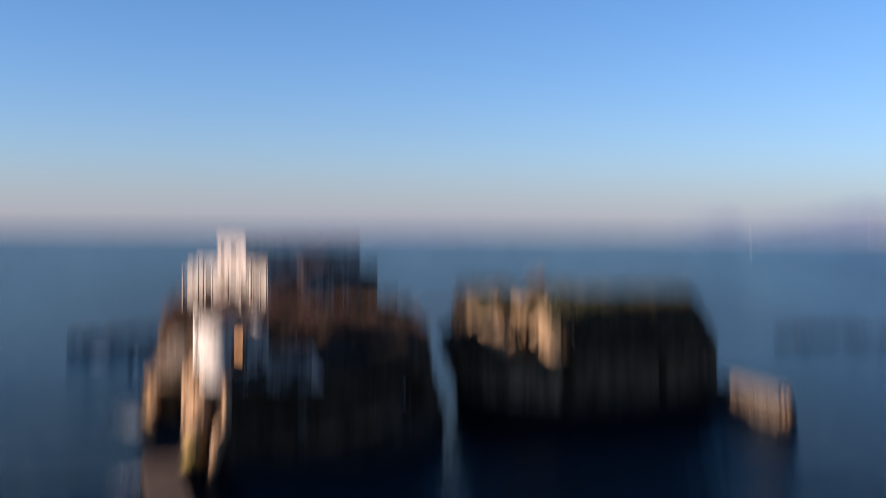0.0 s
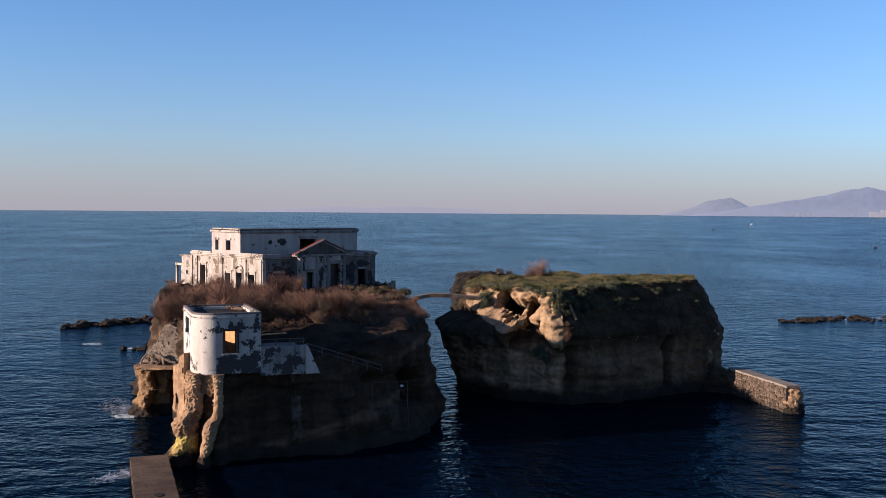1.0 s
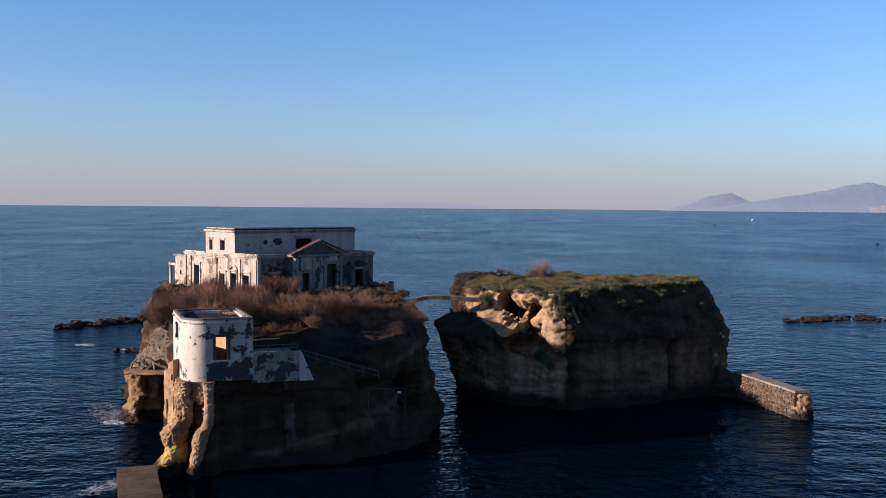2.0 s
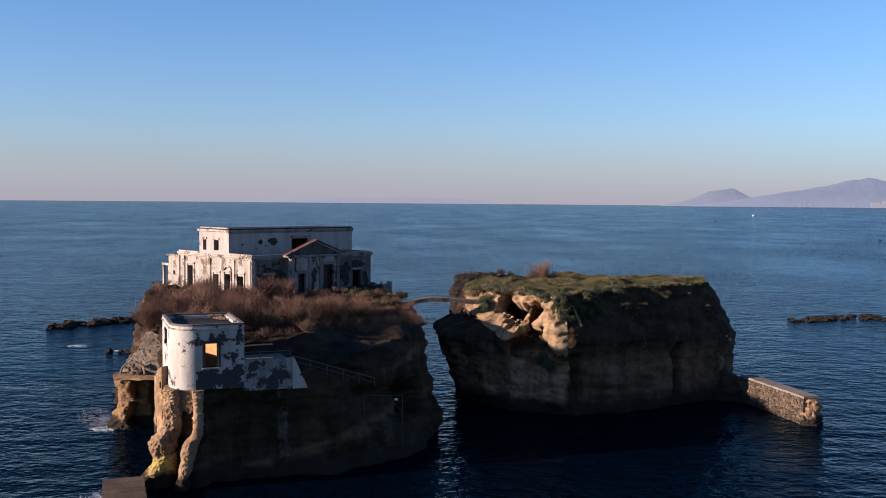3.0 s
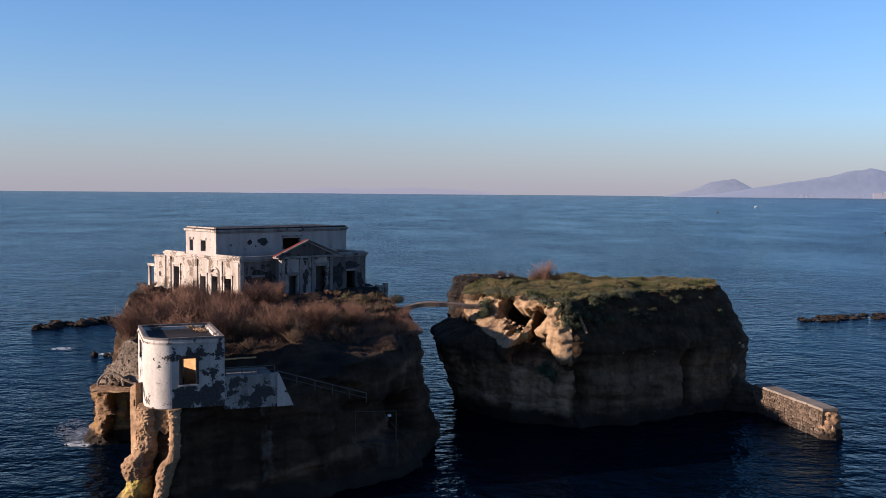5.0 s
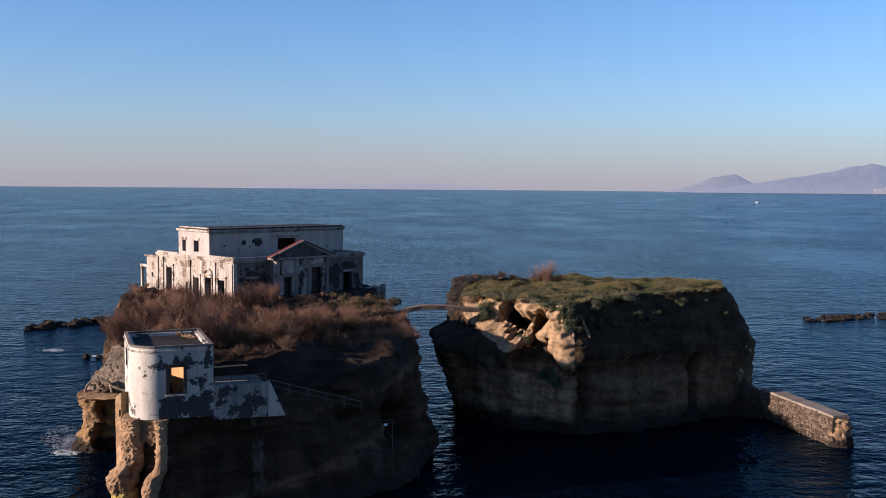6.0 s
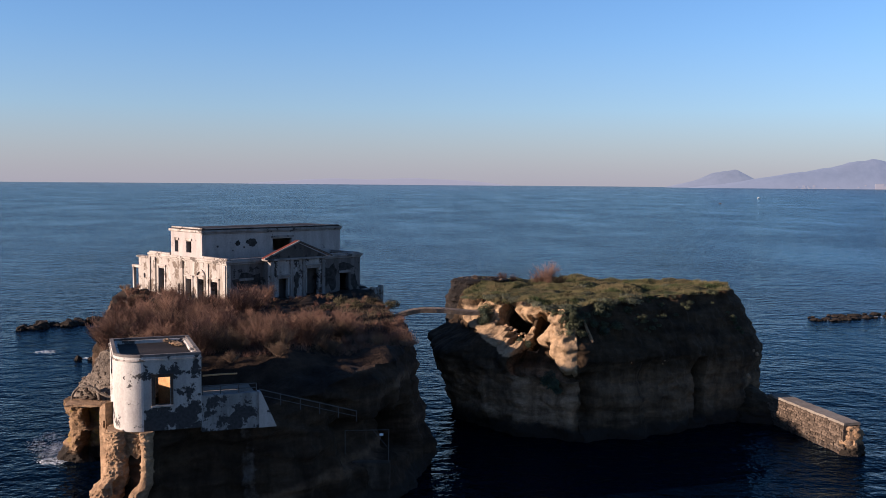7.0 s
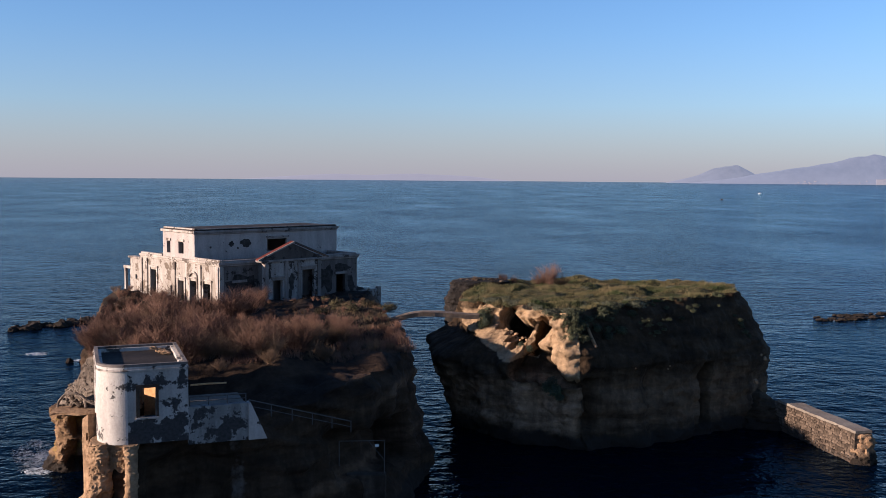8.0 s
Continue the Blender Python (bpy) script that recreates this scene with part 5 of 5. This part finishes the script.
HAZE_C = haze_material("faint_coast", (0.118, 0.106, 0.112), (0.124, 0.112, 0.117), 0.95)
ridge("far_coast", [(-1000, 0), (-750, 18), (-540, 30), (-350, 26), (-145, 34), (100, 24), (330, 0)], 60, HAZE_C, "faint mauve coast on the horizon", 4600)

# pale houses along the far shore, glowing with the haze put into their colour
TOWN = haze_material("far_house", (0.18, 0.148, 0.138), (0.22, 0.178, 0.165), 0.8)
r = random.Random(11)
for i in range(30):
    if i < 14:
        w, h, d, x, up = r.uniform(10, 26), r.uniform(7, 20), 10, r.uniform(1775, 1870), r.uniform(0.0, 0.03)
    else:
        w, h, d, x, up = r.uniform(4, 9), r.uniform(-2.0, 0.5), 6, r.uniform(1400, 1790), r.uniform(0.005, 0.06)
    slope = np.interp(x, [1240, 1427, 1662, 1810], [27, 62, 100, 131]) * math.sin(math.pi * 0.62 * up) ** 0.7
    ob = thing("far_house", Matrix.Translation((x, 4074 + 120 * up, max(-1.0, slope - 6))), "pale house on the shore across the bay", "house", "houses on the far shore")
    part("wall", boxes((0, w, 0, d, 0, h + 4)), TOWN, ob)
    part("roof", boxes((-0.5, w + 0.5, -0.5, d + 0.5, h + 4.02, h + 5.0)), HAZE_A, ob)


# ---- plants ----
def blade_strip(verts, faces, pts, r0, r1):
    """A three-sided tapering twig along pts, added to plain lists."""
    base = len(verts)
    n = len(pts)
    for i, p in enumerate(pts):
        d = (pts[min(i + 1, n - 1)] - pts[max(i - 1, 0)]).normalized()
        a = d.orthogonal().normalized()
        b = d.cross(a)
        r = r0 + (r1 - r0) * i / (n - 1)
        for k in range(3):
            t = 2.094 * k
            verts.append(p + (a * math.cos(t) + b * math.sin(t)) * r)
    for i in range(n - 1):
        for k in range(3):
            q, s = base + 3 * i, base + 3 * i + 3
            faces.append((q + k, q + (k + 1) % 3, s + (k + 1) % 3, s + k))


def pydata(name, verts, faces, material):
    me = bpy.data.meshes.new(name)
    me.from_pydata([tuple(v) for v in verts], [], faces)
    me.materials.append(material)
    return me


def twig_shrub_mesh(rng, height, spread, stems=30, twigs=20, thick=0.015):
    verts, faces = [], []
    for _ in range(stems):
        a, lean = rng.uniform(0, 6.283), rng.uniform(0.05, 1.0) ** 0.8 * spread
        p = Vector((rng.uniform(-0.25, 0.25), rng.uniform(-0.25, 0.25), -0.2))
        h = height * rng.uniform(0.55, 1.05) * (1 - 0.25 * lean / max(spread, 0.1))
        line = []
        for i in range(5):
            t = i / 4
            line.append(p + Vector((math.cos(a) * lean * t ** 1.3, math.sin(a) * lean * t ** 1.3, h * t)) + Vector((rng.uniform(-1, 1), rng.uniform(-1, 1), 0)) * 0.10 * t)
        blade_strip(verts, faces, line, thick, thick * 0.4)
        for _ in range(twigs):
            t = rng.uniform(0.25, 0.98)
            i = min(3, int(t * 4))
            q = line[i].lerp(line[i + 1], t * 4 - i)
            d = Vector((math.cos(a) * 0.4 + rng.uniform(-1, 1), math.sin(a) * 0.4 + rng.uniform(-1, 1), rng.uniform(0.3, 1.5))).normalized()
            length = rng.uniform(0.3, 0.85) * (0.4 + 0.25 * height)
            mid = q + d * length * 0.5 + Vector((rng.uniform(-1, 1), rng.uniform(-1, 1), rng.uniform(0, 1))) * 0.07
            blade_strip(verts, faces, [q, mid, q + d * length + Vector((0, 0, 0.06))], thick * 0.6, thick * 0.25)
    return verts, faces


def leaf_clump_mesh(rng, rx, ry, rz, count, size):
    verts, faces = [], []
    s = rng.uniform(0, 50)
    for _ in range(count):
        d = Vector((rng.gauss(0, 1), rng.gauss(0, 1), rng.gauss(0, 1))).normalized()
        k = (0.55 + 0.45 * rng.random()) * (1 + 0.55 * fbm(d.x * 1.6 + s, d.y * 1.6, d.z * 1.6, 3))
        c = Vector((d.x * rx * k, d.y * ry * k, d.z * rz * k))
        n = (d + Vector((rng.uniform(-1, 1), rng.uniform(-1, 1), rng.uniform(-0.6, 1)))).normalized()
        u = n.orthogonal().normalized()
        u.rotate(Matrix.Rotation(rng.uniform(0, 6.28), 3, n))
        w = n.cross(u)
        L = size * rng.uniform(0.6, 1.4)
        b = len(verts)
        verts += [c - u * L, c + w * L * 0.45, c + u * L, c - w * L * 0.45]
        faces.append((b, b + 1, b + 2, b + 3))
    return verts, faces


def shrub_kind(name, parts, label):
    """A shrub as a thing: an Empty with its meshes as parts."""
    ob = thing(name, Matrix.Translation((0, 0, -50)), label, "shrub")
    for pname, me in parts:
        o = new(pname, me)
        o.parent = ob
    return ob


def scatter(kinds, spots, rng, group):
    """The first spot of each kind takes the original; the rest are copies."""
    used = set()
    for i, (x, y, z, s) in enumerate(spots):
        k = kinds[i % len(kinds)]
        m = pose(x, y, z, rng.uniform(-6, 6), rng.uniform(-6, 6), rng.uniform(0, 360))
        if k.name in used:
            ob = copy_thing(k, m)
        else:
            ob = k
            ob.matrix_basis = m
            used.add(k.name)
        ob.scale = (s, s, s * rng.uniform(0.85, 1.1))
        tagged(ob, group=group)


def inside(x, y, ctrl, shrink, centre):
    """Whether (x, y) lies within an outline drawn in towards its centre."""
    px, py = centre[0] + (x - centre[0]) / shrink, centre[1] + (y - centre[1]) / shrink
    hit = False
    for i in range(len(ctrl)):
        (x1, y1), (x2, y2) = ctrl[i - 1][:2], ctrl[i][:2]
        if (y1 > py) != (y2 > py) and px < (x2 - x1) * (py - y1) / (y2 - y1) + x1:
            hit = not hit
    return hit


rng = random.Random(5)
dry = []
for i in range(6):
    h = (1.9, 2.3, 1.5, 2.6, 1.8, 2.1)[i]
    dry.append(shrub_kind("dry_shrub", [("twig_tuft", pydata("twig_tuft", *twig_shrub_mesh(rng, h, 1.25), TWIG_TAN if i in (2, 4) else TWIG))], "leafless reddish-brown shrub of thin twigs"))
to_villa, to_tower = VILLA.inverted(), TOWER.inverted()
spots = []
while len(spots) < 315:
    x, y = rng.uniform(-37, -1), rng.uniform(79, 132)
    if not inside(x, y, WEST, 0.97, (-17, 110)):
        continue
    v, t = to_villa @ Vector((x, y, 0)), to_tower @ Vector((x, y, 0))
    if (-0.7 < v.x < 19 and -2.0 < v.y < 20) or v.x > 19.5 or (-0.6 < t.x < TW + 0.6 and -1 < t.y < TD + 0.6) or (TW < t.x < TW + 4.5 and t.y < 4.2):
        continue
    if x > -6 and y < 104 and rng.random() < 0.5 or bank_west(x, y) < (3.0 if x > -11 else 1.4) and x > -19:
        continue
    if any((x - a) ** 2 + (y - b) ** 2 < 0.55 for a, b, _, _ in spots):
        continue
    big = 0.75 + 0.45 * smoothstep(-0.3, 0.3, fbm(x * 0.12, y * 0.12, 1.0, 2)) + 0.15 * rng.random()
    if -9 < v.x < 0 and -1 < v.y < 20:
        big *= 0.25 + 0.04 * -v.x
    elif -16 < v.x <= -9 and -1 < v.y < 20:
        big *= 0.66
    if -8 < v.y < -1 and v.x > 3:
        big *= 0.36
    elif -8 < v.y < -1 and v.x > -3:
        big *= 0.75
    if x > -7 and y > 88:
        big *= 0.55
    if y < 88 and x > -16:
        big *= 0.6
    elif -13 < x < -7 and y < 97:
        big *= 1.15
    if x > -16.5:
        # low enough to leave the portico in view
        big = min(big, max(0.22, (10.0 + 0.139 * (113.2 - y) - ground_west(x, y)) / 2.1))
    spots.append((x, y, ground_west(x, y) + 0.02, big))
for x, y, s in ((-26.9, 98.2, 1.0), (-25.7, 97.4, 0.9), (-27.7, 99.6, 1.05), (-24.6, 96.6, 0.9), (-28.4, 101.0, 1.0), (-26.0, 98.8, 1.1), (-23.6, 95.6, 0.8), (-29.2, 103.0, 1.0)):
    spots.append((x, y, ground_west(x, y) + 0.02, s))
for i in range(46):
    v = VILLA @ Vector((rng.uniform(-7.5, -0.8), rng.uniform(-1, 19), 0))
    if inside(v.x, v.y, WEST, 0.97, (-17, 110)):
        spots.append((v.x, v.y, ground_west(v.x, v.y) + 0.02, rng.uniform(0.35, 0.6)))
scatter(dry, spots, rng, "dry thicket on the villa islet")

# lone shrubs on the turf islet
for x, y, z, k, sc in ((12.3, 124.0, 11.4, 3, 1.15), (11.3, 124.3, 11.4, 1, 0.95), (13.3, 124.2, 11.4, 4, 0.9), (7.3, 123.6, 12.0, 0, 0.62), (8.4, 123.8, 11.8, 1, 0.5), (4.2, 122.4, 12.3, 2, 0.4)):
    ob = copy_thing(dry[k], pose(x, y, z, 0, 0, 40 * x))
    ob.scale = (sc,) * 3
    tagged(ob, "reddish leafless shrub on the turf", group="shrubs on the turf islet")

# leafy bushes
leafy = []
for i in range(4):
    leafy.append(shrub_kind("leafy_bush", [("foliage", pydata("foliage", *leaf_clump_mesh(rng, 0.85, 0.75, 0.55, 520, 0.10), LEAF))], "low grey-green leafy bush on the cliff edge"))
spots = []
edge = spline(EAST, 400)
for i in range(46):
    x, y, *_ = edge[int(len(edge) * (0.02 + 0.24 * rng.random() ** 2.2))]
    d = rng.random() ** 2.0
    out = rng.uniform(-0.7, 0.1) + d * 0.9
    if x > 11.0:
        spots.append((x + 0.55 * out, y - 0.83 * out, top_east(x, y) + 0.05 - d * 2.2, rng.uniform(0.4, 0.85) * (1 - 0.4 * smoothstep(15, 19, x))))
for cx, cy, cz, n in ((15.2, 103.6, 9.8, 5), (18.7, 105.6, 10.6, 6), (19.6, 106.2, 9.9, 5), (20.6, 106.8, 10.4, 4), (28.6, 111.6, 9.6, 5), (29.4, 112.0, 8.9, 4), (23.5, 108.8, 11.2, 4)):
    for _ in range(n):
        spots.append((cx + rng.uniform(-0.5, 0.5), cy + rng.uniform(-0.4, 0.1), cz + rng.uniform(-0.6, 0.6), rng.uniform(0.16, 0.42)))
for x, y, z, s in ((4.6, 110.3, 10.6, 0.7), (5.2, 109.8, 10.4, 0.6), (5.0, 110.6, 10.8, 0.8)):
    spots.append((x, y, z, s))
for i in range(26):
    q = rng.uniform(10.2, 12.6)
    back = rng.uniform(-0.1, 0.9)
    spots.append((3.4 + FACE[0] * q + 0.728 * back, 110.9 + FACE[1] * q + 0.685 * back, 11.55 - rng.random() ** 1.6 * 2.0, rng.uniform(0.2, 0.5)))
scatter(leafy, spots, rng, "bushes along the turf edge")
ivy = [shrub_kind("ivy_bush", [("foliage", pydata("foliage", *leaf_clump_mesh(rng, 0.8, 0.7, 0.75, 1100, 0.085), DARK_LEAF))], "dark green ivy clump on the broken cliff") for _ in range(2)]
scatter(ivy, [(10.3, 102.6, 5.9, 0.7), (10.6, 102.2, 5.2, 0.8), (9.9, 102.9, 5.4, 0.65), (10.9, 101.9, 4.7, 0.5), (4.6, 109.4, 10.4, 0.6), (4.9, 109.2, 10.0, 0.6), (4.4, 109.7, 9.7, 0.5),
              (14.2, 103.4, 10.4, 0.5), (8.6, 105.6, 8.2, 0.45), (7.9, 106.0, 8.4, 0.4), (15.2, 103.9, 9.7, 0.6)], rng, "ivy on the turf islet")

spots = []
for i in range(34):
    x = rng.uniform(11.6, 19)
    y = 102.9 + (x - 11.2) * 0.56 + rng.uniform(-0.4, 2.2)
    spots.append((x, y, top_east(x, y) + 0.05 - 0.5 * rng.random(), rng.uniform(0.4, 0.95)))
for i in range(110):
    x, y = 4 + 26 * rng.random() ** 1.4, rng.uniform(104, 129)
    if inside(x, y, EAST, 0.95, (16, 118)):
        spots.append((x, y, ground_east(x, y) - 0.10, rng.uniform(0.3, 0.75)))
for i in range(40):
    q = rng.uniform(-1.5, 11.5)
    back = rng.uniform(0.6, 3.4) if q < 8.5 else rng.uniform(-0.2, 2.0)
    x, y = 3.4 + FACE[0] * q + 0.728 * back, 110.9 + FACE[1] * q + 0.685 * back
    spots.append((x, y, top_east(x, y) + 0.0, rng.uniform(0.3, 0.7)))
sage = [shrub_kind("sage_bush", [("foliage", pydata("foliage", *leaf_clump_mesh(rng, 0.95, 0.85, 0.42, 560, 0.085), SAGE))], "low grey-green cushion bush on the turf") for _ in range(3)]
scatter(sage, spots, rng, "cushion bushes on the turf islet")
spots = []
for i in range(15):
    x, y = rng.uniform(-11, -4.0), rng.uniform(108, 119)
    v = to_villa @ Vector((x, y, 0))
    if v.y < -1.8 and v.x < 19:
        spots.append((x, y, ground_west(x, y) + 0.15, rng.uniform(0.5, 0.9)))
olive = [shrub_kind("olive_bush", [("foliage", pydata("foliage", *leaf_clump_mesh(rng, 0.9, 0.9, 0.6, 620, 0.09), OLIVE))], "yellow-olive leafy bush below the villa") for _ in range(2)]
scatter(olive, spots, rng, "olive bushes below the villa")
verts, faces = [], []
while len(faces) < 9000:
    x, y = rng.uniform(-9, -1), rng.uniform(90, 116)
    if not inside(x, y, WEST, 0.985, (-17, 110)) or bank_west(x, y) < 3.0:
        continue
    z = ground_west(x, y)
    for _ in range(6):
        a = rng.uniform(0, 6.28)
        c = Vector((x + rng.uniform(-0.2, 0.2), y + rng.uniform(-0.2, 0.2), z - 0.1))
        u = Vector((math.cos(a), math.sin(a), 0)) * 0.018
        b = len(verts)
        verts += [c - u, c + u, c + Vector((rng.uniform(-0.2, 0.2), rng.uniform(-0.2, 0.2), rng.uniform(0.2, 0.5)))]
        faces.append((b, b + 1, b + 2))
tagged(new("straw_grass", pydata("straw_grass", verts, faces, STRAW)), "dry straw-coloured grass beside the footbridge", "grass", kind="stuff")

verts, faces = [], []
while len(faces) < 26000:
    x, y = rng.uniform(-17, -1), rng.uniform(79, 101)
    t = to_tower @ Vector((x, y, 0))
    if not inside(x, y, WEST, 0.985, (-17, 110)) or (-0.6 < t.x < TW + 4.5 and t.y < 4.2) or bank_west(x, y) < 2.8 or fbm(x * 0.5, y * 0.5, 6.0, 3) < -0.15:
        continue
    z = ground_west(x, y)
    for _ in range(8):
        a = rng.uniform(0, 6.28)
        c = Vector((x + rng.uniform(-0.25, 0.25), y + rng.uniform(-0.25, 0.25), z - 0.1))
        u = Vector((math.cos(a), math.sin(a), 0)) * 0.016
        b = len(verts)
        verts += [c - u, c + u, c + Vector((rng.uniform(-0.3, 0.3), rng.uniform(-0.3, 0.3), rng.uniform(0.2, 0.65)))]
        faces.append((b, b + 1, b + 2))
tagged(new("undergrowth", pydata("undergrowth", verts, faces, TWIG)), "dark dry undergrowth between the shrubs", "undergrowth", kind="stuff")

# grass on the turf islet
verts, faces = [], []
while len(faces) < 130000:
    x, y = rng.uniform(2, 32), rng.uniform(103, 131)
    if not inside(x, y, EAST, 0.965, (16, 118)):
        continue
    z = ground_east(x, y)
    tall = 0.06 + 0.30 * smoothstep(-0.2, 0.4, fbm(x * 0.25, y * 0.25, 4.0, 3))
    for _ in range(6):
        a = rng.uniform(0, 6.28)
        c = Vector((x + rng.uniform(-0.2, 0.2), y + rng.uniform(-0.2, 0.2), z))
        u = Vector((math.cos(a), math.sin(a), 0)) * 0.024
        b = len(verts)
        verts += [c - u, c + u, c + Vector((rng.uniform(-0.18, 0.18), rng.uniform(-0.18, 0.18), tall * rng.uniform(0.6, 1.3)))]
        faces.append((b, b + 1, b + 2))
tagged(new("grass", pydata("grass", verts, faces, BLADE)), "short green and straw-coloured grass on the islet top", "grass", kind="stuff")


# ---- reefs and boats ----
def reef(x0, y0, x1, y1, count, size, seed, label, group, long=1.0, spread=1.2):
    r = random.Random(seed)
    for i in range(count):
        t = min(1.0, max(0.0, i / (count - 1) + r.uniform(-0.06, 0.06)))
        s = size * (0.4 + 0.95 * r.random() ** 1.6)
        bm = bmesh.new()
        boulder(bm, (0, 0, 0), (s * r.uniform(0.9, 1.5) * long, s, s * r.uniform(0.6, 1.0) / long ** 0.7), r.uniform(0, 90))
        ob = link_mesh("boulder", bm, REEF)
        ob.location = (x0 + (x1 - x0) * t, y0 + (y1 - y0) * t + r.uniform(-spread, spread), 0.1)
        tagged(ob, label, "boulder", group)


reef(-62.5, 164, -49.5, 176, 84, 0.72, 3, "dark wet boulder of a low breakwater", "boulders of the breakwater", 1.0, 2.0)
reef(62.5, 181.5, 69, 184, 16, 0.50, 4, "dark wet reef rock awash", "rocks of the reef", 1.4, 3.0)
reef(69, 184, 82, 188, 26, 0.46, 6, "dark wet reef rock awash", "rocks of the reef", 1.5, 3.2)
reef(80, 185, 98, 190, 28, 0.46, 7, "dark wet reef rock awash", "rocks of the reef", 1.5, 3.2)
reef(-45, 139, -40, 141, 5, 0.8, 9, "dark wet rock near the islet", "rocks beside the islet")


def motor_boat(x, y, turn, length, label, paint=WHITE):
    ob = thing("motor_boat", pose(x, y, 0.1, 0, 0, turn), label, "boat")
    bm = bmesh.new()
    rows = []
    for t, w, k in ((0, 0.30, 0), (0.4, 0.36, 0), (0.75, 0.26, 0.03), (1.0, 0.02, 0.10)):
        rows.append([bm.verts.new(((t - 0.5) * length, sy * w * length * sc, z * length + k * length)) for sy, sc, z in ((-1, 1, 0.16), (-1, 0.55, -0.05), (1, 0.55, -0.05), (1, 1, 0.16))])
    for a, b in zip(rows, rows[1:]):
        for k in range(4):
            bm.faces.new((a[k], a[(k + 1) % 4], b[(k + 1) % 4], b[k]))
    bm.faces.new(rows[0])
    bm.faces.new(rows[-1][::-1])
    bmesh.ops.recalc_face_normals(bm, faces=list(bm.faces))
    part("hull", bm, paint, ob)
    part("cabin", boxes((-0.15 * length, 0.2 * length, -0.2 * length, 0.2 * length, 0.165 * length, 0.36 * length), bevel=0.03 * length), paint, ob)
    return ob


motor_boat(461, 1462, 20, 5.0, "white motor boat far out on the bay")
motor_boat(296, 1073, 160, 2.6, "small dark boat far out on the bay", DARKWOOD)
motor_boat(247, 560, 190, 1.8, "small dark open boat crossing the bay", DARKWOOD)

# ---- landing pen below the stair ----
pen = thing("landing_pen", Matrix.Translation((-6.0, 86.2, 2.9)), "rusty wire pen on a low brick landing", "fence")
for x, h in ((0, 2.2), (3.1, 2.3)):
    part("post", tube([(x, 0, 0), (x, 0, h)], 0.035), IRON, pen)
part("top_rail", tube([(0, 0, 2.2), (3.1, 0, 2.28)], 0.03), IRON, pen)
part("brace", tube([(2.0, 0.02, 2.22), (3.1, 0.02, 0.9)], 0.02), IRON, pen)
part("sign", boxes((2.45, 2.72, -0.06, -0.04, 1.85, 2.02), bevel=0.005), WHITE, pen, "small pale notice board")
part("landing_wall", boxes((0.5, 3.2, -0.3, 0.5, -2.0, -0.05), bevel=0.03), MASONRY, pen, "reddish masonry landing")


# pole leaning against the cliff
pole = thing("fallen_pole", Matrix.Translation((13.15, 103.35, 10.95)), "bleached pole leaning on the cliff", "pole")
part("shaft", tube([(0, 0, 0), (0.40, -0.12, -1.0), (0.90, -0.30, -2.15)], 0.10, 0.16, 7), TUFF_PALE, pole)

# ---- foam ----
def surf(verts, faces, r, cx, cy, rx, ry, turn, count):
    """Thin torn streaks of foam strewn over an oval of water."""
    for _ in range(count):
        a, q = r.uniform(0, 6.283), math.sqrt(r.random())
        c, s = math.cos(radians(turn)), math.sin(radians(turn))
        u, v = rx * q * math.cos(a), ry * q * math.sin(a)
        p = Vector((cx + u * c - v * s, cy + u * s + v * c, 0.02))
        way = radians(turn) + r.gauss(0, 0.6) + (1.57 if ry > rx else 0)
        n = r.randint(2, 5)
        wide = r.uniform(0.012, 0.055) * (1.4 - 0.9 * q)
        prev = None
        for i in range(n + 1):
            way += r.gauss(0, 0.2)
            p = p + Vector((math.cos(way), math.sin(way), 0)) * r.uniform(0.08, 0.20)
            w = wide * math.sin(math.pi * (i + 0.3) / (n + 0.6)) * r.uniform(0.4, 1.5)
            side = Vector((-math.sin(way), math.cos(way), 0)) * w
            b = len(verts)
            verts += [p - side, p + side + Vector((0, 0, 0.02 * r.random()))]
            if prev is not None:
                faces.append((prev, b, b + 1, prev + 1))
            prev = b


verts, faces = [], []
for cx, cy, rx, ry, turn, count in ((-31.7, 98.0, 0.8, 2.8, 10, 85), (-33.6, 100.5, 1.2, 3.6, 12, 55), (-30.9, 95.3, 1.1, 0.9, -15, 26), (-43.5, 140.5, 1.8, 1.2, 5, 40), (-51.8, 144.5, 1.4, 1.0, 0, 26),
                                    (-24.6, 74.0, 0.9, 2.2, -20, 50), (66, 182.0, 4.0, 1.0, 15, 14), (82, 187.5, 8.0, 1.2, 15, 20)):
    surf(verts, faces, rng, cx, cy, rx, ry, turn, count * 4)
tagged(new("foam", pydata("foam", verts, faces, FOAM)), "white surf breaking on the islet's foot", "foam", kind="stuff")
